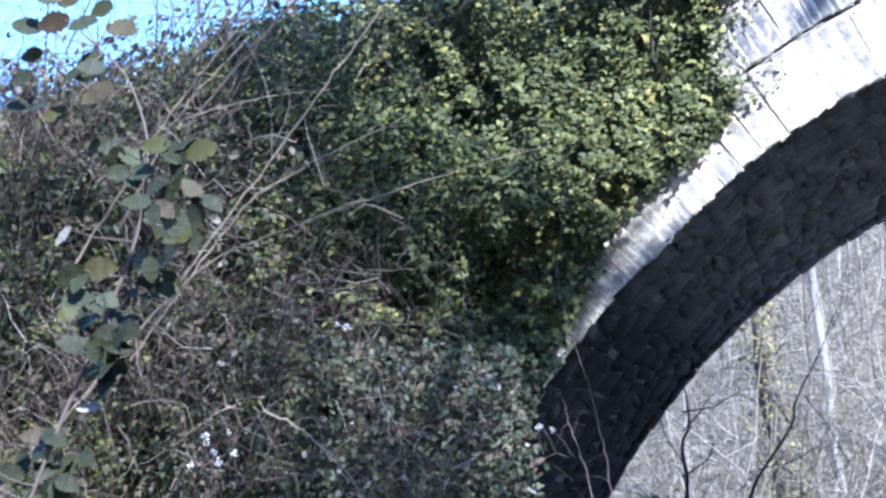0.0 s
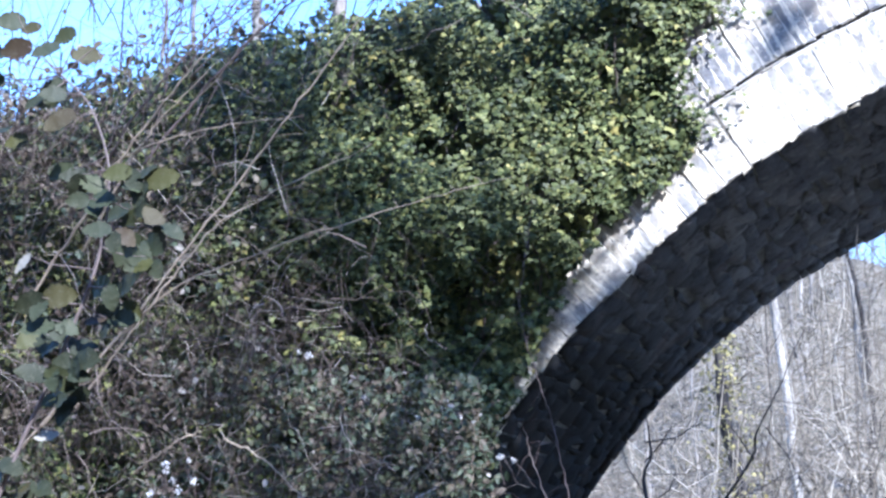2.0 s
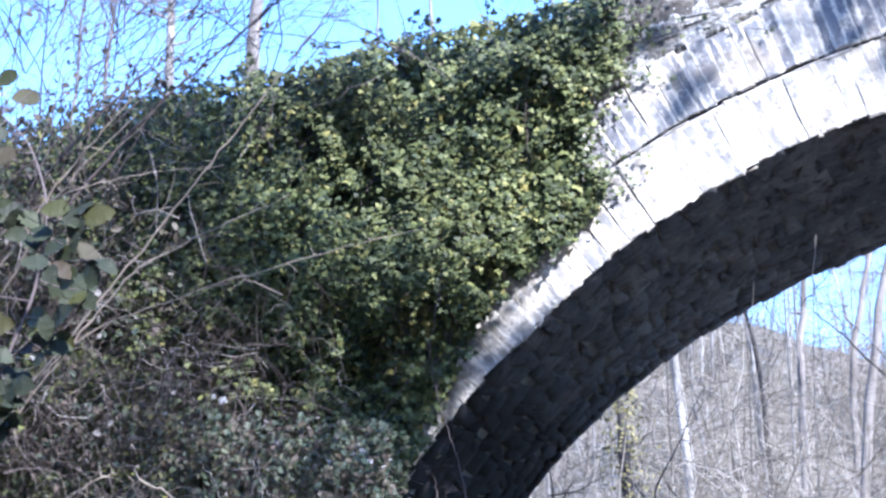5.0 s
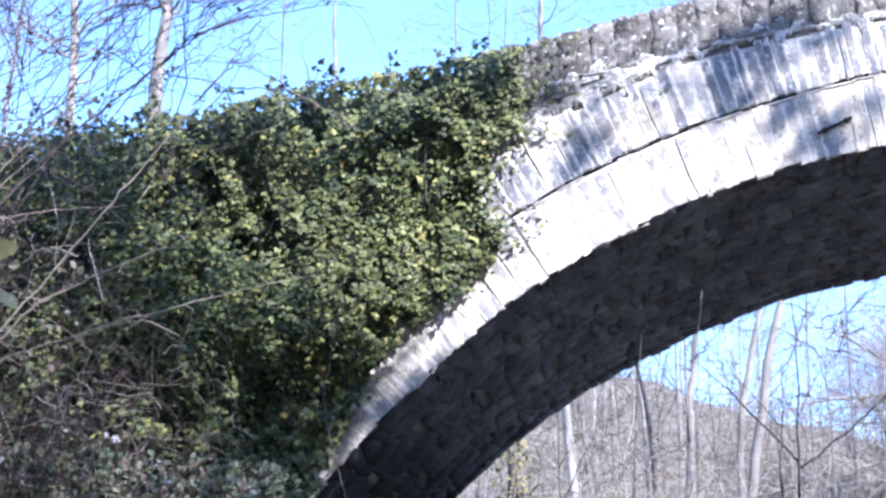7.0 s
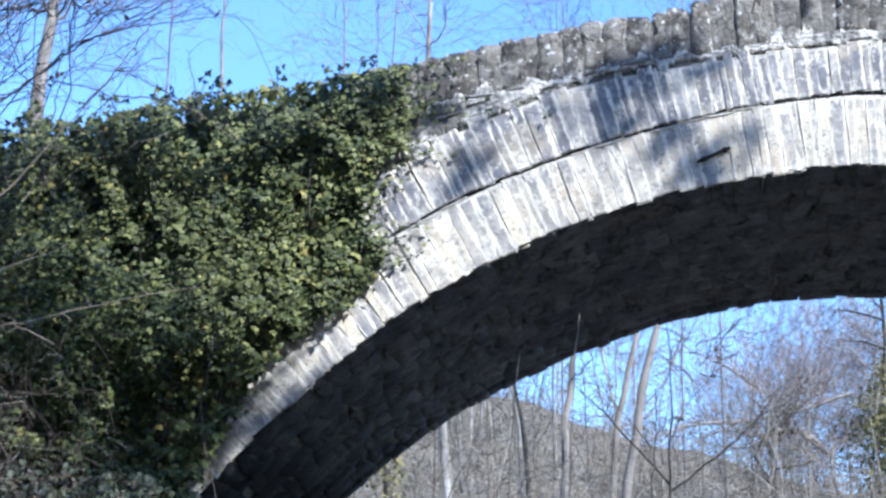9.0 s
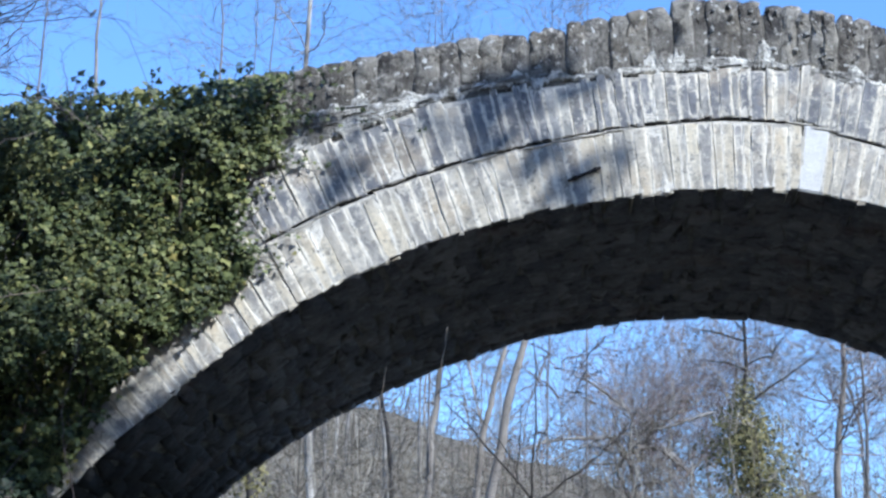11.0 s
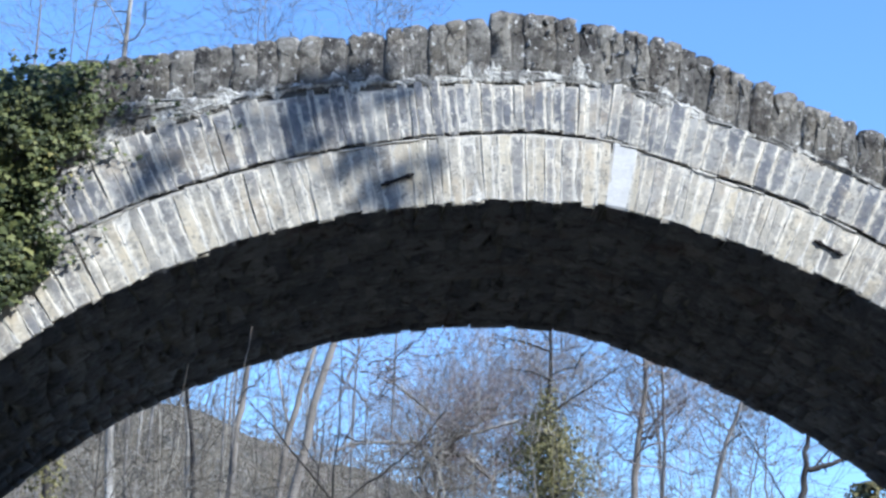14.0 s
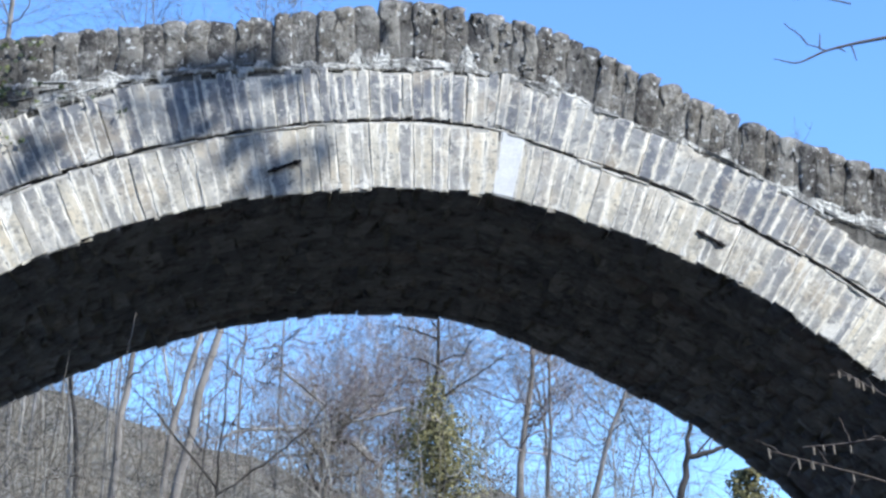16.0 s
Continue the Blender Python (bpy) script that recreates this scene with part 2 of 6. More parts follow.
M_FILL = filling_material()
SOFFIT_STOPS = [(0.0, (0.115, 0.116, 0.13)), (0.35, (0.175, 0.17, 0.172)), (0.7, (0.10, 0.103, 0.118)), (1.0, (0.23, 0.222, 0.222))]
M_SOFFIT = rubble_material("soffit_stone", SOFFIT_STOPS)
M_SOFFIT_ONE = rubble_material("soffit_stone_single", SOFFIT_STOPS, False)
M_IVY = leaf_material("ivy_leaf", [(0.0, (0.014, 0.023, 0.011)), (0.3, (0.038, 0.055, 0.020)), (0.6, (0.094, 0.114, 0.036)), (0.9, (0.182, 0.196, 0.062)), (0.97, (0.22, 0.22, 0.07)), (1.0, (0.33, 0.28, 0.08))], 0.55, 0.22)
M_BRAMBLE = leaf_material("bramble_leaf", [(0.0, (0.028, 0.045, 0.030)), (0.5, (0.05, 0.072, 0.045)), (0.85, (0.085, 0.095, 0.055)), (1.0, (0.10, 0.07, 0.05))], 0.5)
M_IVY_ONE = leaf_material("ivy_leaf_single", [(0.0, (0.03, 0.048, 0.016)), (0.5, (0.055, 0.075, 0.022)), (0.9, (0.09, 0.107, 0.03)), (1.0, (0.15, 0.15, 0.04))], 0.55, 0.22, one=True)
M_IVY_FAR = leaf_material("ivy_leaf_olive", [(0.0, (0.055, 0.05, 0.022)), (0.5, (0.14, 0.125, 0.046)), (1.0, (0.30, 0.255, 0.09))])
M_FLUFF = stem_material("seed_fluff", [(0.0, (0.60, 0.60, 0.60)), (1.0, (0.80, 0.80, 0.80))])
M_SPRAY = leaf_material("spray_leaf", [(0.0, (0.005, 0.010, 0.008)), (0.4, (0.013, 0.020, 0.015)), (0.7, (0.026, 0.036, 0.022)), (0.88, (0.036, 0.040, 0.010)), (1.0, (0.03, 0.017, 0.014))], 0.6, 0.2, one=True)
M_SPRAY_DRY = leaf_material("spray_leaf_dry", [(0.0, (0.24, 0.225, 0.19)), (1.0, (0.32, 0.30, 0.26))], 0.7, one=True)
M_DEAD_LEAF = leaf_material("withered_leaf", [(0.0, (0.045, 0.032, 0.026)), (0.6, (0.09, 0.068, 0.055)), (0.93, (0.15, 0.125, 0.105)), (1.0, (0.40, 0.38, 0.36))], 0.7, 0.3)
M_DRY = stem_material("dry_stem", [(0.0, (0.022, 0.016, 0.013)), (0.45, (0.066, 0.047, 0.037)), (0.72, (0.13, 0.10, 0.08)), (0.9, (0.24, 0.20, 0.17)), (1.0, (0.42, 0.38, 0.33))])
M_CANE = stem_material("pale_cane", [(0.0, (0.22, 0.18, 0.13)), (1.0, (0.34, 0.285, 0.215))], False)
M_SHOOT = stem_material("shoot", [(0.0, (0.10, 0.075, 0.07)), (1.0, (0.16, 0.13, 0.12))], False)
M_TWIG = stem_material("dark_twig", [(0.0, (0.07, 0.06, 0.055)), (1.0, (0.14, 0.11, 0.09))])
M_ARCH = stem_material("arching_stem", [(0.0, (0.06, 0.045, 0.042)), (0.7, (0.13, 0.10, 0.09)), (1.0, (0.30, 0.26, 0.235))])
M_FAR_TWIG = stem_material("far_twig", [(0.0, (0.058, 0.05, 0.04)), (0.4, (0.155, 0.132, 0.10)), (0.8, (0.27, 0.235, 0.18)), (1.0, (0.48, 0.44, 0.36))])
M_CROWN = stem_material("crown_twig", [(0.0, (0.20, 0.15, 0.13)), (0.7, (0.31, 0.25, 0.215)), (1.0, (0.44, 0.39, 0.35))])
M_BARK = bark_material("grey_bark", (0.27, 0.25, 0.225), (0.07, 0.062, 0.055))
M_BIRCH = bark_material("birch_bark", (0.45, 0.42, 0.37), (0.15, 0.135, 0.115), 1.6)
M_PALE_BARK = bark_material("pale_bark", (0.30, 0.268, 0.228), (0.13, 0.112, 0.094))
M_DARK_BARK = bark_material("dark_bark", (0.075, 0.066, 0.058), (0.032, 0.029, 0.027))
M_GROUND = ground_material()
M_IRON = iron_material()
_w = Mat('stream_water', 0.12, 0.5)
M_WATER = _w.done((0.012, 0.015, 0.012), _w.noise(_w.coord(), 5, 4), 0.3, 0.02)
M_CATKIN = stem_material("catkin", [(0.0, (0.20, 0.16, 0.12)), (1.0, (0.32, 0.27, 0.21))])


# ---------- mesh tools ----------
def thing(name, label, category, at=(0, 0, 0), group="", kind=""):
    ob = new(name)
    ob.location = at
    ob.empty_display_size = 0.1
    return tagged(ob, label, category, group, kind)


def mesh_of(name, verts, faces, material, smooth=False):
    me = bpy.data.meshes.new(name)
    me.from_pydata([tuple(map(float, v)) for v in verts], [], faces)
    me.materials.append(material)
    if smooth:
        me.polygons.foreach_set("use_smooth", [True] * len(me.polygons))
    me.update()
    return me


def part(name, me, parent, label="", kind="", m=None):
    ob = new(name, me)
    ob.parent = parent
    if m is not None:
        ob.matrix_basis = m
    return tagged(ob, label, "", "", kind)


def big_mesh(name, verts, tris, material, smooth=False):
    """A mesh from arrays of vertices and triangles."""
    me = bpy.data.meshes.new(name)
    verts, tris = np.asarray(verts, np.float32), np.asarray(tris, np.int32)
    me.vertices.add(len(verts))
    me.vertices.foreach_set("co", verts.ravel())
    me.loops.add(tris.size)
    me.loops.foreach_set("vertex_index", tris.ravel())
    me.polygons.add(len(tris))
    me.polygons.foreach_set("loop_start", np.arange(len(tris), dtype=np.int32) * 3)
    me.polygons.foreach_set("loop_total", np.full(len(tris), 3, np.int32))
    me.polygons.foreach_set("use_smooth", np.full(len(tris), smooth))
    me.materials.append(material)
    me.update()
    me.validate()
    return me


class Tubes:
    """Collects tapered tubes along polylines."""

    def __init__(self, sides=4):
        self.v, self.f, self.n, self.sides = [], [], 0, sides

    def add(self, pts, r0, r1, sides=None):
        k = sides or self.sides
        p = np.asarray(pts, float)
        t = np.gradient(p, axis=0)
        t /= np.linalg.norm(t, axis=1, keepdims=True) + 1e-9
        ref = np.array([0.0, 0, 1]) if abs(t[:, 2]).mean() < 0.8 else np.array([1.0, 0.3, 0])
        a = np.cross(t, ref)
        a /= np.linalg.norm(a, axis=1, keepdims=True) + 1e-9
        b = np.cross(t, a)
        r = np.linspace(r0, r1, len(p))[:, None, None]
        ang = np.arange(k) * 2 * np.pi / k
        ring = p[:, None] + r * (np.cos(ang)[None, :, None] * a[:, None] + np.sin(ang)[None, :, None] * b[:, None])
        self.v.append(ring.reshape(-1, 3))
        i = np.arange(len(p) - 1)[:, None] * k
        j = np.arange(k)[None, :]
        q = np.stack([i + j, i + (j + 1) % k, i + k + (j + 1) % k, i + k + j], -1).reshape(-1, 4) + self.n
        self.f.append(np.concatenate([q[:, [0, 1, 2]], q[:, [0, 2, 3]]]))
        self.n += len(p) * k

    def mesh(self, name, material):
        return big_mesh(name, np.concatenate(self.v), np.concatenate(self.f), material, True)


def bend(rng, a, b, sag=0.0, wild=0.06, n=7):
    """A crooked line from a to b."""
    a, b = np.asarray(a, float), np.asarray(b, float)
    s = np.linspace(0, 1, n)[:, None]
    p = a + (b - a) * s
    d = np.linalg.norm(b - a)
    w = np.cumsum(rng.normal(0, 1, (n, 3)), 0)
    w -= w[0] + (w[-1] - w[0]) * s
    p += w * wild * d / np.sqrt(n)
    p[:, 2] += sag * d * 4 * (s * (1 - s))[:, 0]
    return p


IVY_V = np.array([(0, 0.05, 0.02), (0, 0.30, 0.0), (0.24, 0.46, 0.0), (0.55, 0.12, -0.04), (0.25, -0.08, 0.01), (0, -0.60, -0.05), (-0.25, -0.08, 0.01), (-0.55, 0.12, -0.04), (-0.24, 0.46, 0.0)])
IVY_F = np.array([(0, i, i + 1) for i in range(1, 8)] + [(0, 8, 1)])
OVAL_V = np.array([(0, 0, 0.0), (0, 0.5, -0.04), (0.26, 0.30, 0.05), (0.34, 0.0, 0.06), (0.24, -0.30, 0.04), (0, -0.56, -0.08), (-0.24, -0.30, 0.04), (-0.34, 0.0, 0.06), (-0.26, 0.30, 0.05)])


def leaf_frames(normals, tips):
    z = normals / np.linalg.norm(normals, axis=1, keepdims=True)
    y = -(tips - (tips * z).sum(1, keepdims=True) * z)
    y /= np.linalg.norm(y, axis=1, keepdims=True) + 1e-9
    return np.stack([np.cross(y, z), y, z], -1)


def leaves(places, normals, tips, sizes, shape):
    m = leaf_frames(normals, tips) * sizes[:, None, None]
    v = np.einsum("nij,kj->nki", m, shape) + places[:, None]
    f = IVY_F[None] + (np.arange(len(places)) * len(shape))[:, None, None]
    return v.reshape(-1, 3), f.reshape(-1, 3)


# ---------- the bridge's lines ----------
FACE, WIDE = 10.50, 3.27          # the near face, and the width across
LEFT, RIGHT = (1.584, -0.718, 6.26), (1.136, -0.105, 5.70)  # centre and radius of the two arcs
KINK = 1.98
# how far the worn barrel stands off the two arcs, along its near and its far edge
NEAR_OFF = ([-3.5, -2.7, -2.0, -0.4, 0.4, 1.2, 1.98, 2.4, 2.9, 3.3, 3.8, 4.4, 4.9, 5.5], [-0.015, -0.02, 0.018, 0.02, 0.015, 0.005, 0.005, -0.012, -0.015, -0.002, 0.015, 0.01, 0.04, 0.09])
FAR_OFF = ([-3.8, -3.0, -2.3, -1.9, -1.3, -0.7, 0.5, 2.0, 2.4, 2.8, 3.4, 3.9, 4.3, 4.8, 5.4], [0.11, 0.085, 0.055, 0.035, -0.005, -0.012, -0.005, 0.0, -0.01, -0.035, -0.045, -0.03, 0.01, 0.07, 0.15])
# where the joint between the rings lies, and the upper ring's back, off the arcs
JOINT = ([-3.5, -1.9, -0.8, 0.2, 1.4, 1.9, 2.3, 2.7, 3.5, 3.9, 4.2, 4.6, 5.0], [0.56, 0.56, 0.548, 0.535, 0.558, 0.535, 0.465, 0.44, 0.455, 0.45, 0.485, 0.52, 0.58])
BACK = ([-3.5, -1.6, -0.3, 0.4, 1.0, 1.7, 1.95, 2.3, 2.7, 3.4, 4.0, 4.4, 5.0], [1.05, 1.06, 1.06, 0.985, 0.965, 0.97, 0.98, 0.925, 0.865, 0.86, 0.85, 0.83, 0.97])
LINE_X = [-16, -8.0, -5.5, -3.4, -1.8, 0.1, 1.37, 1.75, 2.4, 3.0, 3.82, 5.0, 9.0, 14.0]
LINE_Z = [4.5, 5.60, 6.02, 6.28, 6.48, 6.80, 7.05, 7.01, 6.86, 6.57, 6.235, 5.87, 4.5, 3.0]


def top_line(x):
    return float(np.interp(x, LINE_X, LINE_Z))


def arch(x, extra=0.0, far=0.0):
    cx, cz, r = LEFT if x < KINK else RIGHT
    r += extra + (1 - far) * np.interp(x, *NEAR_OFF) + far * np.interp(x, *FAR_OFF)
    return cz + math.sqrt(max(r * r - (x - cx) ** 2, 0.0)) if abs(x - cx) < r else -9.0


def stone_top(x):
    """The masonry under the ivy stands a little lower than the bare parapet."""
    return top_line(x) - 0.15 * float(smooth(-1.98, -2.35, x))



# ---------- ground: one sheet ----------
def smooth(a, b, x):
    s = np.clip((x - a) / (b - a), 0, 1)
    return s * s * (3 - 2 * s)


def ground_height(x, y):
    x, y = np.asarray(x, float), np.asarray(y, float)
    bank = 4.2 * smooth(-4.6, -9.5, x) * smooth(5.2, 9.6, y) * (1 - smooth(13.5, 20, y))
    right = 2.2 * smooth(6.0, 12.0, x) * smooth(6, 11, y)
    bed = -1.3 * smooth(3.5, 8, y) * (1 - smooth(17, 24, y)) * smooth(-5.5, -3.0, x) * (1 - smooth(5, 8, x))
    az = np.degrees(np.arctan2(-x, np.maximum(y, 1.0)))
    el = np.interp(az, [-60, -25, -12, -2, 0, 2, 5, 9, 30, 60], [5, 6.0, 8.6, 11.4, 11.9, 12.4, 13.4, 14.5, 15.5, 15.5])
    rise = 70 * np.tan(np.radians(el)) * smooth(16, 72, y) ** 1.15
    lumps = 0.25 * np.sin(x * 0.9 + 1.3 * np.sin(y * 0.4)) * np.sin(y * 0.7 + 0.5) * smooth(8, 26, np.abs(y))
    # three unseen rises added to block light: under the arch, right, behind the viewer
    bank = np.maximum(bank, 2.1 * smooth(-2.4, -4.2, x) * smooth(6.8, 9.6, y) * (1 - smooth(14.5, 18, y)))
    right = right + 16 * smooth(11, 24, x) * (1 - smooth(11, 20, y))
    behind = 46 * smooth(-6, -70, y)
    return bank + right + bed + rise + lumps + behind


def build_ground():
    far = np.array([70, 90, 130, 200, 350, 700, 1500.0])
    xs = np.concatenate([-far[::-1], np.arange(-60, -14, 2.0), np.arange(-14, 14, 0.5), np.arange(14, 61, 2.0), far])
    ys = np.concatenate([-far[::-1], np.arange(-60, -6, 6.0), np.arange(-6, 24, 0.5), np.arange(24, 84, 1.5), far[1:]])
    gx, gy = np.meshgrid(xs, ys)
    gz = ground_height(gx, gy)
    v = np.stack([gx, gy, gz], -1).reshape(-1, 3)
    w = len(xs)
    i, j = np.meshgrid(np.arange(len(xs) - 1), np.arange(len(ys) - 1))
    a = (j * w + i).ravel()
    f = np.concatenate([np.stack([a, a + 1, a + w + 1], -1), np.stack([a, a + w + 1, a + w], -1)])
    ob = new("ground", big_mesh("ground", v, f, M_GROUND, True))
    tagged(ob, "brown leaf-littered river bank and wooded hillside", "ground", kind="structure")


build_ground()


# unseen water, added to weaken light bounced up under the arch
def build_water():
    xs, ys = np.linspace(-7, 9, 33), np.linspace(3, 24, 43)
    v = [(x, y, -0.62 + 0.006 * math.sin(3 * x + 2 * y)) for y in ys for x in xs]
    f = [(j * 33 + i, j * 33 + i + 1, j * 33 + i + 34, j * 33 + i + 33) for j in range(42) for i in range(32)]
    tagged(new('water', mesh_of('water', v, f, M_WATER, True)), 'unseen dark water under the bridge, added to cut bounced light', 'water', kind='structure')


build_water()


# ---------- the bridge ----------
bridge = thing("stone_arch_bridge", "old humped stone arch bridge with double ring of thin slabs", "bridge", (0, FACE, 0))


def build_core():
    """The masonry inside: faces, deck and barrel, a little behind the dressed stones."""
    xs = np.unique(np.concatenate([np.arange(-16, 14.01, 0.25), np.linspace(-4.66, 6.8, 90), [KINK]]))
    y0, y1 = 0.05, WIDE - 0.012
    v, f = [], []
    for x in xs:
        open_here = -4.66 < x < 6.8
        low = max(arch(x, 0.014), -2.0) if open_here else -2.0
        back = max(arch(x, 0.014, 1.0), -2.0) if open_here else -2.0
        top = stone_top(x) - 0.42
        v += [(x, y0, low), (x, y0, top), (x, y1, top), (x, y1, back)]
    for i in range(len(xs) - 1):
        a, b = 4 * i, 4 * i + 4
        f += [(a, b, b + 1, a + 1), (a + 1, b + 1, b + 2, a + 2), (a + 2, b + 2, b + 3, a + 3), (a + 3, b + 3, b, a)]
    f += [(0, 1, 2, 3), tuple(len(v) - 4 + k for k in (3, 2, 1, 0))]
    part("masonry_core", mesh_of("masonry_core", v, f, M_CORE), bridge, "rubble and lime mortar core of the bridge")


build_core()


def slab(rng, w0, w1, h, depth, rough=0.008, cham=0.012):
    """An upright wedge: w0 wide at its foot, w1 at its head, face towards -y, with chipped edges."""
    j = lambda s=rough: rng.uniform(-s, s)
    zs = [0.0, h * 0.40 + j(h * 0.08), h * 0.70 + j(h * 0.08), h]
    front, edge, back = [], [], []
    for side in (-1, 1):
        for z in zs:
            w = (w0 + (w1 - w0) * z / h) / 2
            zz = z + (j(0.012) if z in (0.0, h) else 0)
            edge.append((side * w + j(), cham * 1.3 + j(0.005), zz))
            zi = min(max(zz, cham * 1.2), h - cham)
            front.append((side * (w - cham) + j(), j(rough + 0.002) - (0.006 if 0 < z < h else 0), zi))
            back.append((side * w * 0.9, depth, zz))
    n = len(zs)
    v = front + edge + back
    F, E, B = 0, 2 * n, 4 * n
    f = []
    for k in range(n - 1):
        f.append((F + k, F + n + k, F + n + k + 1, F + k + 1))
        f.append((E + k, F + k, F + k + 1, E + k + 1))
        f.append((F + n + k, E + n + k, E + n + k + 1, F + n + k + 1))
        f.append((B + k, E + k, E + k + 1, B + k + 1))
        f.append((E + n + k, B + n + k, B + n + k + 1, E + n + k + 1))
    f += [(E, E + n, F + n, F), (F + n - 1, F + 2 * n - 1, E + 2 * n - 1, E + n - 1), (E + n - 1, E + 2 * n - 1, B + 2 * n - 1, B + n - 1)]
    return v, f


def rib(rng, base, h, wide, out):
    """A rounded, ragged line of mortar standing up a joint."""
    v, f, k = [], [], 9
    for i in range(k):
        z = h * i / (k - 1)
        w = wide * rng.uniform(0.45, 1.2) / 2
        c = rng.uniform(-0.005, 0.005)
        o = out * rng.uniform(0.3, 1.1)
        v += [(c - w, base, z), (c - w * 0.4, base - o * 0.9, z), (c + w * 0.35, base - o, z), (c + w, base, z)]
    for i in range(k - 1):
        for j in range(3):
            a = 4 * i + j
            f.append((a, a + 1, a + 5, a + 4))
    return v, f


def build_beds():
    """The mortar bed just behind the faces of the slabs."""
    rng = np.random.default_rng(5)
    for ring in (0, 1):
        for side, (cx, cz, r) in enumerate((LEFT, RIGHT)):
            sgn = -1 if side == 0 else 1
            start = math.asin(abs(cx - KINK) / (r + 0.3))
            start = start if side == 1 else -start
            v, f = [], []
            steps = np.arange(start, radians(70), 0.04 / r)
            for a in steps:
                x = cx + sgn * r * math.sin(a)
                j, b, o = np.interp(x, *JOINT), np.interp(x, *BACK), np.interp(x, *NEAR_OFF)
                for rr in np.linspace(r + (j + 0.02 if ring else o + 0.018), r + (b - 0.03 if ring else j - 0.012), 8):
                    v.append((cx + sgn * rr * math.sin(a), 0.004 - (0.008 if ring else 0) + rng.uniform(-0.003, 0.003), cz + rr * math.cos(a)))
            for i in range(len(steps) - 1):
                for k in range(7):
                    a = 8 * i + k
                    q = (a, a + 8, a + 9, a + 1)
                    f.append(q if side == 1 else q[::-1])
            part("mortar_bed", mesh_of("mortar_bed", v, f, M_MORTAR, True), bridge, "cream lime mortar behind the slabs")


def build_rings():
    rng = np.random.default_rng(4)
    ribs_v, ribs_f, count = [], [], 0
    for ring in (0, 1):
        for side, (cx, cz, r) in enumerate((LEFT, RIGHT)):
            sgn = -1 if side == 0 else 1
            start = math.asin(abs(cx - KINK) / (r + (0.75 if ring else 0.27)))
            a, end = (start if side == 1 else -start), radians(70)
            first = True
            while a < end:
                key = ring == 0 and side == 1 and first
                wide = 0.165 if key else rng.choice([0.055, 0.07, 0.085, 0.10, 0.12]) * rng.uniform(0.76, 1.02) * (1.15 if side == 1 or a > 0.3 else 1.0)
                x = cx + sgn * (r + 0.3) * math.sin(a)
                j, b, o = np.interp(x, *JOINT), np.interp(x, *BACK), np.interp(x, *NEAR_OFF)
                r0 = r + (j + 0.012 if ring else o) + rng.uniform(-0.013, 0.011)
                h = (b - j - 0.012) * rng.uniform(0.86, 1.07) if ring else j - o - rng.uniform(0.010, 0.034)
                da = wide / r0
                mid = a + da / 2
                loose = rng.random() < 0.14
                gap = rng.uniform(0.004, 0.010) if loose else rng.uniform(-0.002, 0.002)
                v, f = slab(rng, wide - gap, (wide - gap) * (1 + h / r0), h, 0.34, 0.004, 0.006)
                turn = -mid if side == 0 else mid
                proud = (rng.uniform(-0.010, 0.010) if loose else rng.uniform(-0.003, 0.003)) - (0.008 if ring else 0)
                skew = rng.normal(0, 0.012)
                m = Matrix.Translation((cx, 0, cz)) @ Matrix.Rotation(turn, 4, "Y") @ Matrix.Translation((0, proud, r0)) @ Matrix.Rotation(skew, 4, "Y")
                if not loose:
                    q, g = rib(rng, 0.001 - (0.008 if ring else 0), h * rng.uniform(0.75, 1.0), 0.016 + 0.040 * rng.random() ** 1.5, 0.007)
                    mj = Matrix.Translation((cx, 0, cz)) @ Matrix.Rotation(-a if side == 0 else a, 4, "Y") @ Matrix.Translation((0, 0, r0 + 0.012))
                    ribs_v += [mj @ Vector(c) for c in q]
                    ribs_f += [tuple(k + count for k in t) for t in g]
                    count += len(q)
                part("keystone" if key else "voussoir", mesh_of("voussoir", v, f, M_KEY if key else (M_RING_UPPER if ring else M_RING)), bridge, "smooth pale grey keystone" if key else "", m=m)
                a += da
                first = False
    # lumps of mortar squeezed out of the joint between the rings
    for side, (cx, cz, r) in enumerate((LEFT, RIGHT)):
        sgn = -1 if side == 0 else 1
        for a in np.arange(0.0, radians(66), 0.03):
            if noise.noise((a * 9, side * 5.0, 3.0)) > -0.02:
                continue
            o, w = rng.uniform(0.002, 0.012), rng.uniform(0.008, 0.034)
            edge = r + np.interp(cx + sgn * r * math.sin(a), *JOINT) - rng.uniform(0.0, 0.020)
            for b, k in ((a, 0.6), (a + 0.010, 1.0), (a + 0.021, 1.1), (a + 0.031, 0.5)):
                for rr, y in ((edge - w * k, 0.01), (edge - w * k * 0.4, -o), (edge + 0.004, -o * 0.7), (edge + 0.010, 0.02)):
                    ribs_v.append(Vector((cx + sgn * rr * math.sin(b), y, cz + rr * math.cos(b))))
            for i in range(3):
                for j in range(3):
                    q = (count + 4 * i + j, count + 4 * i + j + 4, count + 4 * i + j + 5, count + 4 * i + j + 1)
                    ribs_f.append(q if side == 1 else q[::-1])
            count += 16
    part("ring_mortar", mesh_of("ring_mortar", ribs_v, ribs_f, M_MORTAR, True), bridge, "cream lime mortar in the joints of the rings", "stuff")


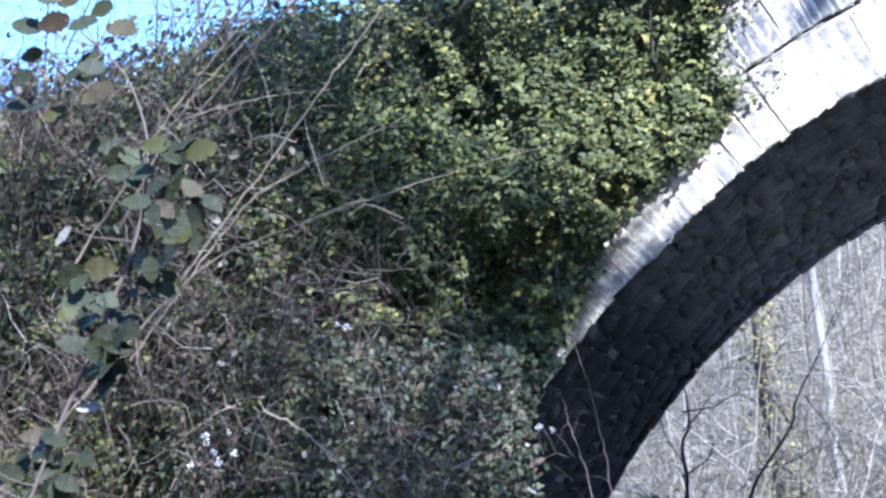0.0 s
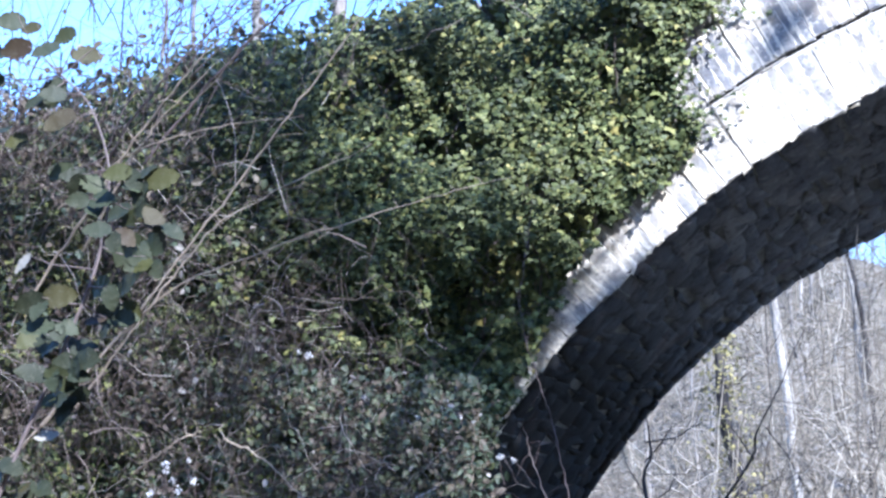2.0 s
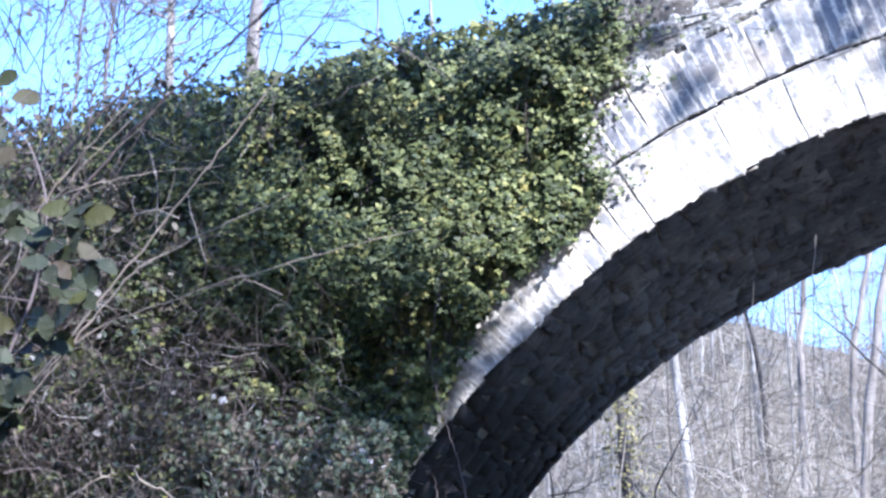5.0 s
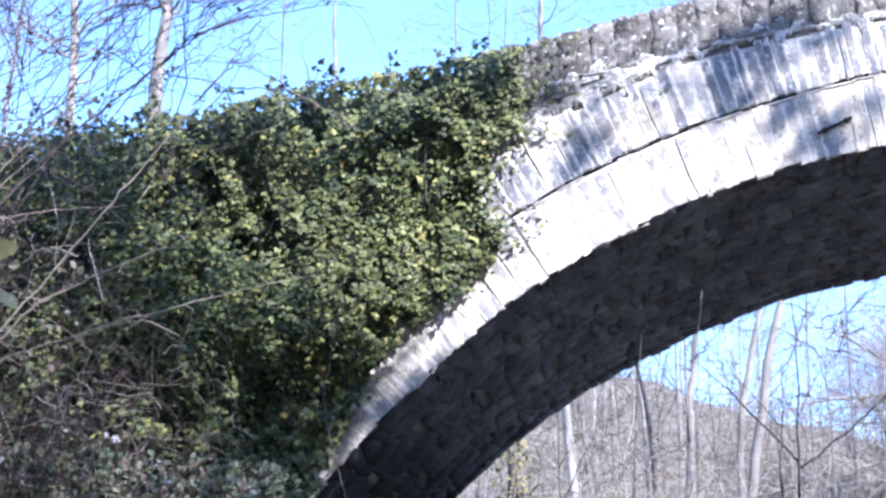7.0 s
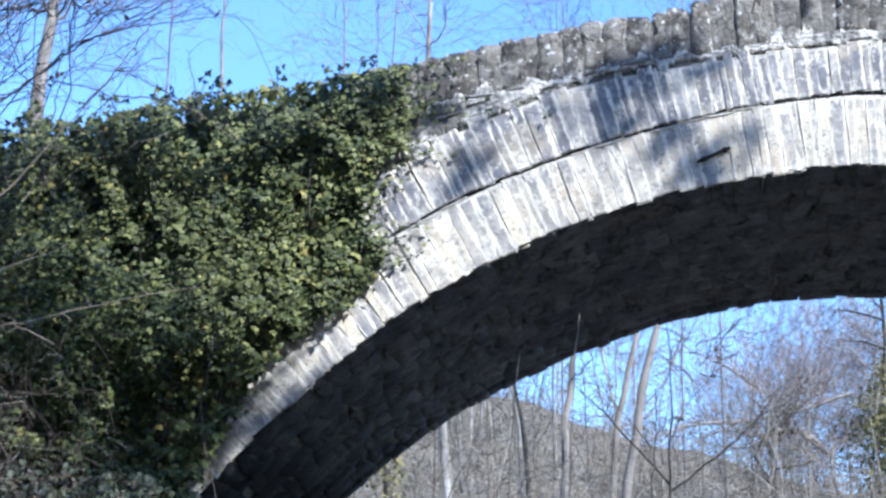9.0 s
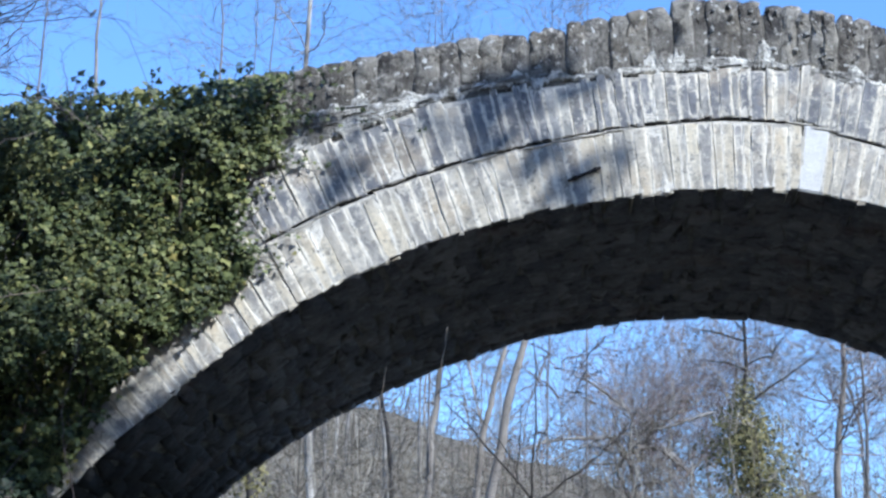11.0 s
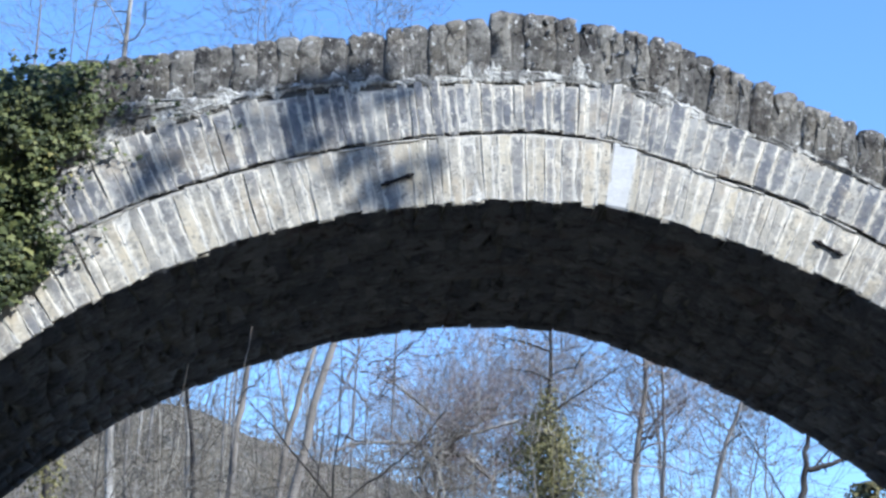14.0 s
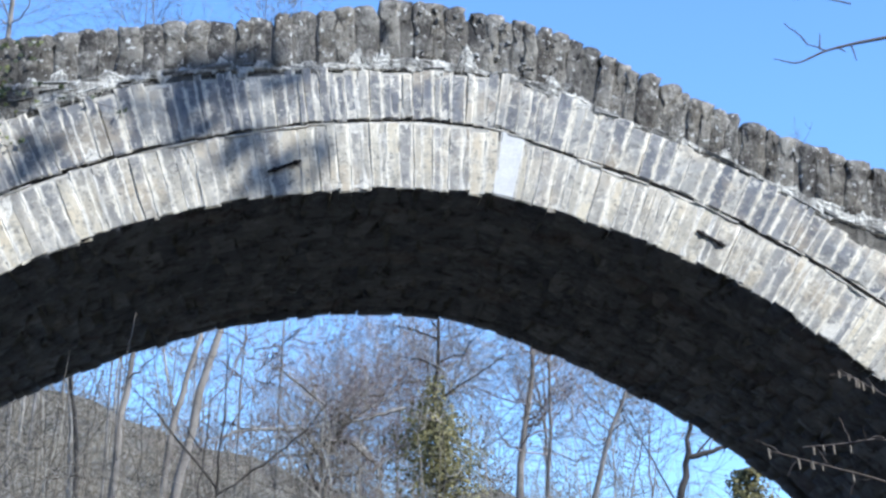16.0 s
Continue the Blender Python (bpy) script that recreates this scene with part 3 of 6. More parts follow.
def upright_stone(rng, wide, h, depth):
    """A rough standing stone with a domed head, swollen face and uneven sides."""
    head = wide * rng.uniform(0.26, 0.44)
    lean = rng.normal(0, 0.012)
    line = [(-wide / 2 * rng.uniform(0.86, 1.06), z * (h - head)) for z in (0.0, 0.3, 0.62, 0.9)]
    line += [(-wide / 2 * math.cos(a) ** 0.6, h - head + head * math.sin(a)) for a in (0.35, 0.75, 1.15)]
    line.append((rng.uniform(-0.1, 0.1) * wide, h))
    line += [(wide / 2 * math.cos(a) ** 0.6, h - head + head * math.sin(a)) for a in (1.15, 0.75, 0.35)]
    line += [(wide / 2 * rng.uniform(0.86, 1.06), z * (h - head)) for z in (0.9, 0.62, 0.3, 0.0)]
    line = [(x + lean * z / h + rng.normal(0, 0.008), z + rng.normal(0, 0.007)) for x, z in line]
    n, mid = len(line), h * 0.5
    v, f = [], []
    for scale, y, wob in ((0.97, depth, 0.0), (1.0, 0.022, 0.0), (0.93, 0.002, 0.006), (0.66, -0.003, 0.008), (0.32, -0.006, 0.008)):
        v += [(x * scale + rng.normal(0, wob), y + rng.normal(0, wob * 0.6), mid + (z - mid) * (scale if scale < 0.9 else 0.5 + 0.5 * scale)) for x, z in line]
    for k in range(4):
        for i in range(n - 1):
            a, b = k * n + i, (k + 1) * n + i
            f.append((a, a + 1, b + 1, b))
        f.append((k * n + n - 1, k * n, (k + 1) * n, (k + 1) * n + n - 1))
    f.append(tuple(range(4 * n, 5 * n)))
    return v, f


def parapet_foot(x):
    """How far below its top the parapet's stones go into the lime."""
    return float(np.interp(x, [-2.0, -1.0, 0.2, 1.0, 1.8, 2.6, 5.0], [0.34, 0.35, 0.38, 0.44, 0.46, 0.40, 0.38]))


def build_parapet():
    rng = np.random.default_rng(9)
    x = -8.4
    while x < 8.6:
        crown = 1.25 < x < 2.35
        wide = rng.choice([0.125, 0.145, 0.165, 0.20]) * rng.uniform(0.9, 1.12) * (0.66 if x > 1.2 else 1.0)
        mid = x + wide / 2
        slope = (top_line(mid + 0.3) - top_line(mid - 0.3)) / 0.6
        h = parapet_foot(mid) + rng.uniform(0.06, 0.12)
        v, f = upright_stone(rng, wide + 0.034, h, 0.36)
        lean = math.atan(slope) * (0.25 if mid < 1.2 else 0.36) + rng.normal(0, 0.035)
        m = Matrix.Translation((mid - 0.1 * slope, rng.uniform(-0.010, 0.016), stone_top(mid) + 0.048 - h + rng.normal(0, 0.013))) @ Matrix.Rotation(-lean, 4, "Y")
        part("parapet_stone", mesh_of("parapet_stone", v, f, M_PARAPET, True), bridge, m=m)
        if crown:
            for _ in range(3):
                bw, bh = rng.uniform(0.016, 0.05), rng.uniform(0.02, 0.055)
                v, f = slab(rng, bw, bw * rng.uniform(0.5, 0.9), bh, 0.05, 0.006, 0.008)
                m = Matrix.Translation((mid + rng.uniform(-0.06, 0.06), -rng.uniform(0.010, 0.018), stone_top(mid) - rng.uniform(0.0, 0.42))) @ Matrix.Rotation(rng.normal(0, 0.5), 4, "Y")
                part("rubble_stone", mesh_of("rubble_stone", v, f, M_FILL), bridge, m=m)
        x += wide
    v, f = [], []
    xs = np.arange(-16, 14, 0.05)
    for x in xs:
        t, b = stone_top(x) - 0.045 + rng.uniform(-0.02, 0.02), stone_top(x) - 0.75
        v += [(x, 0.03 + rng.uniform(-0.01, 0.01), b), (x, 0.006 + rng.uniform(-0.008, 0.008), (t + b) / 2), (x, 0.012 + rng.uniform(-0.008, 0.008), t), (x, 0.30, t), (x, 0.30, b)]
    for i in range(len(xs) - 1):
        for k in range(4):
            a = 5 * i + k
            f.append((a, a + 5, a + 6, a + 1))
    part("parapet_core", mesh_of("parapet_core", v, f, M_PACKING), bridge, "dark mortar packed between the parapet stones")
    w = [(x, y + 2.9, z) for x, y, z in v]
    part("far_parapet", mesh_of("far_parapet", w, f, M_CORE), bridge, "low parapet on the far side")


def build_lime():
    """A ragged skin of old lime between the upper ring and the parapet, climbing and dripping in tongues."""
    xs = np.arange(-2.6, 6.6, 0.014)
    v, f, k = [], [], 13
    for x in xs:
        tongue = max(0.0, noise.noise((x * 7.0, 1.0, 4.0)) + 0.4 * noise.noise((x * 31.0, 1.0, 2.0)))
        climb = max(0.0, noise.noise((x * 6.0, 9.0, 1.0)) + 0.4 * noise.noise((x * 37.0, 5.0, 1.0)))
        rich = float(np.interp(x, [-2, -0.4, 0.3, 0.9, 1.7, 2.3, 3.0, 5.0], [0.7, 0.6, 0.7, 1.0, 1.0, 0.5, 0.35, 0.4]))
        low = arch(x, np.interp(x, *BACK)) - 0.02 - 0.17 * rich * tongue - 0.015 * noise.noise((x * 60.0, 3.0, 4.0))
        top = max(stone_top(x) - parapet_foot(x) + 0.02, low + 0.05) + 0.30 * rich * climb + 0.02 * noise.noise((x * 60, 2.0, 0.0))
        for i in range(k):
            u = i / (k - 1)
            y = 0.030 * (2 * u - 1) ** 8 - 0.010 + 0.007 * noise.noise((x * 9, u * 4.0, 2.0)) + 0.006 * noise.noise((x * 30, u * 14.0, 8.0)) + 0.005 * noise.noise((x * 70, u * 26.0, 5.0))
            v.append((x, y, low + (top - low) * u))
    for i in range(len(xs) - 1):
        for j in range(k - 1):
            a = k * i + j
            f.append((a, a + k, a + k + 1, a + 1))
    part("lime_band", mesh_of("lime_band", v, f, M_WASH), bridge, "flaking white limewash band under the parapet")


def build_filling():
    """Thin courses of small limewashed stones between the upper ring and the parapet."""
    rng = np.random.default_rng(15)
    for row in range(5):
        x = -2.3
        while x < 6.0:
            wide = rng.uniform(0.08, 0.26)
            mid = x + wide / 2
            low = arch(mid, np.interp(mid, *BACK)) - 0.01
            room = stone_top(mid) - parapet_foot(mid) - low
            h = rng.uniform(0.035, 0.07)
            z = low + row * 0.05
            if z + h < low + max(room, 0.06) + 0.02 and rng.random() < (0.8 if mid < 0.1 else 0.25):
                v, f = slab(rng, wide + 0.004, wide - 0.01, h, 0.25, 0.012, 0.012)
                slope = (arch(mid + 0.1, 1.0) - arch(mid - 0.1, 1.0)) / 0.2 * max(0.3, 1 - 0.2 * row)
                m = Matrix.Translation((mid, rng.uniform(-0.014, 0.006), z + rng.uniform(-0.012, 0.012))) @ Matrix.Rotation(-math.atan(slope), 4, "Y")
                part("filling_stone", mesh_of("filling_stone", v, f, M_FILL), bridge, m=m)
            x += wide


build_beds()
build_rings()
build_parapet()
build_lime()
build_filling()


def build_soffit():
    """The rough stones of the barrel: those over the left half singly, the rest as one part."""
    rng = np.random.default_rng(21)
    rest_v, rest_f, n, singles = [], [], 0, 0
    for side, (cx, cz, r) in enumerate((LEFT, RIGHT)):
        sgn = -1 if side == 0 else 1
        y = 0.055
        while y < WIDE - 0.1:
            y2 = min(y + rng.uniform(0.20, 0.42), WIDE)
            if WIDE - y2 < 0.15:
                y2 = WIDE
            a = (math.asin((cx - KINK) / r) if side == 0 else math.asin((KINK - cx) / r)) + 0.002
            while a < radians(78):
                da = rng.uniform(0.07, 0.20) / r
                ya, yb = y + rng.uniform(-0.06, 0.03), y2 + rng.uniform(-0.03, 0.06)
                if y2 == WIDE:
                    yb = WIDE + rng.uniform(-0.02, 0.03)
                drop = rng.uniform(0.004, 0.014)
                loose = 0.002 if y2 == WIDE else 0.010
                q = [(ang + rng.uniform(-loose, loose), yy + rng.uniform(-0.045, 0.045) * (y2 != WIDE or yy == ya)) for ang, yy in ((a, ya), (a + da, ya), (a + da, yb), (a, yb))]
                if y2 == WIDE:
                    drop = rng.uniform(0.006, 0.026)
                ca, cy = a + da / 2, (ya + yb) / 2
                v = [(ca + (ang - ca) * 1.12, cy + (yy - cy) * (1.0 if y2 == WIDE else 1.08), r + 0.006) for ang, yy in q]
                v += [(ca + (ang - ca) * (1.0 if y2 == WIDE else rng.uniform(0.90, 1.0)), cy + (yy - cy) * (0.995 if y2 == WIDE else rng.uniform(0.90, 1.0)), r - drop + rng.uniform(-0.004, 0.004)) for ang, yy in q]
                v.append((ca + rng.uniform(-0.2, 0.2) * da, cy, r - drop - rng.uniform(0.008, 0.026)))
                w = []
                for t, yy, rr in v:
                    far = min(max(yy / WIDE, 0.0), 1.0)
                    at = cx + sgn * rr * math.sin(t)
                    rr += (1 - far) * np.interp(at, *NEAR_OFF) + far * np.interp(at, *FAR_OFF)
                    w.append((cx + sgn * rr * math.sin(t), yy, cz + rr * math.cos(t)))
                v = w
                f = [(4, 5, 8), (5, 6, 8), (6, 7, 8), (7, 4, 8), (0, 1, 5, 4), (1, 2, 6, 5), (2, 3, 7, 6), (3, 0, 4, 7)]
                if sgn < 0:
                    f = [k[::-1] for k in f]
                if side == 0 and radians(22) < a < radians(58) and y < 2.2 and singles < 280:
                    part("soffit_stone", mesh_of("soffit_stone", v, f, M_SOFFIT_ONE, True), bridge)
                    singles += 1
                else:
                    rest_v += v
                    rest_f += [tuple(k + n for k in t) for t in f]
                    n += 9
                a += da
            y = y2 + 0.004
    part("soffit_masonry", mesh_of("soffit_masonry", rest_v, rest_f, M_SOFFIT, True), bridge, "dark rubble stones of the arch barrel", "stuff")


def build_ties():
    """Two rusted iron bars let into the lower ring."""
    for x0, z0, x1, z1 in ((0.29, 5.61, 0.53, 5.715), (3.49, 5.345, 3.70, 5.235)):
        bm = bmesh.new()
        d = math.hypot(x1 - x0, z1 - z0)
        for at, size in (((0, -0.018, 0), (d, 0.020, 0.020)), ((-d * 0.30, -0.010, 0.0), (0.03, 0.05, 0.032)), ((d * 0.32, -0.010, 0.0), (0.03, 0.05, 0.030))):
            g = bmesh.ops.create_cube(bm, size=1.0)
            for v in g["verts"]:
                v.co = Vector((v.co.x * size[0] + at[0], v.co.y * size[1] + at[1], v.co.z * size[2] + at[2]))
        bmesh.ops.bevel(bm, geom=bm.edges[:], offset=0.005, segments=1, affect="EDGES")
        me = bpy.data.meshes.new("iron_tie")
        bm.to_mesh(me)
        me.materials.append(M_IRON)
        part("iron_tie", me, bridge, "short rusted iron tie bar", m=pose((x0 + x1) / 2, 0, (z0 + z1) / 2, 0, -math.degrees(math.atan2(z1 - z0, x1 - x0)), 0))


build_soffit()
build_ties()


def build_weed():
    """A wisp of dead weed rooted between the parapet's stones."""
    rng = np.random.default_rng(63)
    root = np.array([4.36, FACE + 0.12, stone_top(4.36) - 0.03])
    weed = thing("dry_weed", "thin dead weed stalks growing out of the parapet", "weed", tuple(root))
    for k in range(4):
        t = Tubes(3)
        l = bend(rng, (rng.uniform(-0.03, 0.03), 0, 0), (rng.uniform(-0.12, 0.12), rng.uniform(-0.05, 0.05), rng.uniform(0.18, 0.40)), 0.0, 0.08, 7)
        t.add(l, 0.0022, 0.0012)
        for _ in range(3):
            j = rng.integers(3, 7)
            t.add(bend(rng, l[j], l[j] + rng.normal(0, 0.035, 3) + (0, 0, 0.04), 0, 0.1, 4), 0.0013, 0.0008)
        part("stalk", t.mesh("stalk", M_ARCH), weed)


build_weed()


# ---------- ivy over the left flank ----------
EDGE_Z = [2.0, 3.05, 3.47, 3.7, 3.88, 4.13, 4.56, 4.78, 4.95, 5.2, 5.5, 5.8, 6.15, 6.6]
EDGE_X = [-3.9, -3.38, -3.20, -2.97, -2.94, -2.76, -2.27, -2.06, -1.98, -2.08, -2.04, -1.88, -1.86, -1.84]


def ivy_edge(z):
    return np.interp(z, EDGE_Z, EDGE_X)


def lumps(x, z, s, k=0.0):
    return np.array([noise.noise((a * s, b * s, k)) for a, b in zip(x, z)])


def ivy_bulge(x, z):
    big, mid, low = lumps(x, z, 0.85, 3.1), lumps(x, z, 2.6, 7.7), lumps(x, z, 6.5, 1.7) + 0.6 * lumps(x, z, 13.0, 4.2)
    inside = np.clip(ivy_edge(z) - x, 0, 3)
    return 0.12 + 0.18 * np.minimum(inside, 1.0) + 0.16 * inside + (0.42 * big + 0.28 * mid) * np.minimum(0.35 + inside, 1.0) + 0.11 * low * np.minimum(0.5 + inside, 1.0)


def build_ivy():
    rng = np.random.default_rng(33)
    ivy = thing("ivy", "dense glossy green ivy hanging over the bridge's flank", "ivy", (0, 0, 0))
    n = 118000
    x, z = rng.uniform(-9.6, -1.75, n), rng.uniform(2.0, 6.75, n)
    top = np.array([top_line(a) for a in x]) + 0.06 + 0.10 * lumps(x, 0 * x, 3.0, 1.0)
    keep = (x < ivy_edge(z) + 0.06 * lumps(x, z, 6.0, 5.0) + rng.exponential(0.03, n)) & (z < top)
    thin = np.clip(1.25 - 0.20 * np.clip(-4.2 - x, 0, 5) - 0.25 * np.clip(3.6 - z, 0, 2), 0.3, 1)
    keep &= rng.random(n) < thin
    # holes, where stems and shade show
    hole = lumps(x, z, 1.7, 12.0)
    hole = hole + 0.5 * lumps(x, z, 5.0, 2.0)
    keep &= (hole < 0.17 - 0.16 * np.clip(4.4 - z, 0, 1)) | (rng.random(n) < 0.06)
    x, z = x[keep], z[keep]
    layer = np.where(rng.random(len(x)) < 0.42, 0.10 * rng.random(len(x)), 0.25 + 0.75 * rng.random(len(x)))
    y = FACE - 0.03 - ivy_bulge(x, z) * (1 - 0.72 * layer) - 0.02 * rng.random(len(x))
    y = np.minimum(y, FACE - 0.05)
    under = z < np.array([top_line(a) for a in x]) - 0.01 - 0.36 * (FACE - y) + 0.06 * lumps(x, 0 * x, 3.0, 1.0)
    x, y, z, layer = x[under], y[under], z[under], layer[under]
    k = len(x)
    normals = np.stack([rng.normal(0.15, 0.45, k), rng.normal(-0.9, 0.2, k), rng.normal(0.5, 0.42, k)], -1)
    tips = np.stack([rng.normal(0, 0.5, k), rng.normal(-0.25, 0.3, k), rng.normal(-1, 0.35, k)], -1)
    sizes = rng.uniform(0.028, 0.055, k) * (1 + 0.25 * np.clip(4.6 - z, 0, 1))
    p = np.stack([x, y, z], -1)
    n2 = 27000
    x2, z2 = rng.uniform(-9.6, -1.8, n2), rng.uniform(2.0, 6.6, n2)
    ok = (x2 < ivy_edge(z2) - 0.08) & (z2 < np.array([top_line(a) for a in x2]) - 0.04)
    x2, z2 = x2[ok], z2[ok]
    k2 = len(x2)
    y2 = FACE - rng.uniform(0.05, 0.11, k2)
    p = np.concatenate([p, np.stack([x2, y2, z2], -1)])
    normals = np.concatenate([normals, np.stack([rng.normal(0, 0.4, k2), -np.ones(k2), rng.normal(0.2, 0.4, k2)], -1)])
    tips = np.concatenate([tips, np.stack([rng.normal(0, 0.5, k2), np.zeros(k2), -np.ones(k2)], -1)])
    sizes = np.concatenate([sizes, rng.uniform(0.06, 0.10, k2)])
    x, z, layer = np.concatenate([x, x2]), np.concatenate([z, z2]), np.concatenate([layer, np.ones(k2)])
    k += k2
    near = np.where((layer < 0.12) & (x > -3.4) & (z > 3.6) & (z < 5.6))[0][:280]
    m = leaf_frames(normals, tips)
    shared = [big_mesh("leaf", IVY_V * s, IVY_F, M_IVY_ONE) for s in (0.036, 0.043, 0.050)]
    for i in near:
        part("leaf", shared[i % 3], ivy, m=Matrix.LocRotScale(Vector(p[i]), Matrix(m[i].tolist()).to_quaternion(), None))
    rest = np.setdiff1d(np.arange(k), near)
    v, f = leaves(p[rest], normals[rest], tips[rest], sizes[rest], IVY_V)
    part("foliage", big_mesh("foliage", v, f, M_IVY), ivy, "small glossy green ivy leaves, some yellowing", "stuff")
    # the woody stems behind the leaves and a fringe of runners on the stone
    t = Tubes(4)
    for _ in range(130):
        x0 = rng.uniform(-8.8, -2.2)
        z0 = rng.uniform(2.2, 5.4)
        x0 = min(x0, float(ivy_edge(z0)) - 0.15)
        a = np.array([x0, 0, z0])
        b = a + (rng.normal(0.1, 0.35), 0, rng.uniform(0.5, 1.5))
        b[0] = min(b[0], float(ivy_edge(b[2])))
        b[2] = min(b[2], top_line(b[0]))
        q = bend(rng, a, b, 0, 0.08, 8)
        q[:, 0] = np.minimum(q[:, 0], ivy_edge(q[:, 2]) - 0.06)
        q[:, 1] = FACE - 0.05 - ivy_bulge(q[:, 0], q[:, 2]) * rng.uniform(0.05, 0.45)
        t.add(q, rng.uniform(0.003, 0.009), 0.002)
    part("stems", t.mesh("stems", M_TWIG), ivy, "brown woody ivy stems", "stuff")
    sprig, tips_at = Tubes(3), []
    for _ in range(44):
        x0 = -2.0 - 5.6 * rng.random()
        a = np.array([x0, FACE - rng.uniform(0.1, 0.7), 0.0])
        a[2] = top_line(x0) - 0.05 - 0.30 * (FACE - a[1])
        l = bend(rng, a, a + (rng.normal(0, 0.07), 0, rng.uniform(0.05, 0.15)), 0, 0.1, 5)
        sprig.add(l, 0.004, 0.002)
        tips_at += [l[j] + rng.normal(0, 0.022, 3) for j in (2, 3, 3, 4, 4, 4)]
    part("sprigs", sprig.mesh("sprigs", M_TWIG), ivy, "short upright shoots along the top", "stuff")
    q = np.array(tips_at)
    v, f = leaves(q, rng.normal(0, 0.6, (len(q), 3)) + (0, -0.8, 0.3), rng.normal(0, 0.6, (len(q), 3)), rng.uniform(0.03, 0.06, len(q)), IVY_V)
    part("top_leaves", big_mesh("top_leaves", v, f, M_IVY), ivy, "", "stuff")
    r = Tubes(3)
    spots = []
    for _ in range(26):
        z0 = rng.uniform(4.9, 6.2)
        a = np.array([float(ivy_edge(z0)) - 0.05, FACE - 0.045, z0])
        b = a + (rng.uniform(0.1, 0.45), 0, rng.uniform(-0.15, 0.25))
        q = bend(rng, a, b, 0, 0.15, 6)
        q[:, 1] = FACE - 0.05
        r.add(q, 0.0035, 0.002)
        spots += [q[j] + rng.normal(0, 0.015, 3) * (1, 0.3, 1) for j in (2, 3, 4, 5)]
    for _ in range(30):
        z0 = rng.uniform(5.75, 6.42)
        a = np.array([-1.95 - 0.1 * rng.random(), FACE - 0.05, z0])
        b = a + (rng.exponential(0.28) + 0.06, 0, rng.uniform(-0.12, 0.18))
        b[2] = min(b[2], top_line(b[0]) + 0.02)
        q = bend(rng, a, b, 0, 0.12, 6)
        q[:, 1] = FACE - 0.05
        r.add(q, 0.003, 0.002)
        spots += [q[j] + rng.normal(0, 0.02, 3) * (1, 0.3, 1) for j in (1, 2, 3, 3, 4, 5, 5)]
    part("runners", r.mesh("runners", M_TWIG), ivy, "thin ivy runners creeping onto bare stone", "stuff")
    s = np.array(spots)
    s[:, 1] -= 0.015
    k = len(s)
    v, f = leaves(s, np.stack([rng.normal(0, 0.4, k), -np.ones(k), rng.normal(0.3, 0.3, k)], -1), np.stack([rng.normal(0, 0.5, k), 0 * s[:, 0], -np.ones(k)], -1), rng.uniform(0.022, 0.05, k), IVY_V)
    part("young_leaves", big_mesh("young_leaves", v, f, M_IVY), ivy, "", "stuff")


build_ivy()


# ---------- the thicket in front of the flank ----------
def thicket_top(x):
    return np.interp(x, [-9.5, -8, -6.8, -5.8, -5.0, -4.3, -3.6, -3.1], [5.55, 5.3, 4.9, 4.2, 3.55, 3.1, 2.8, 2.5])


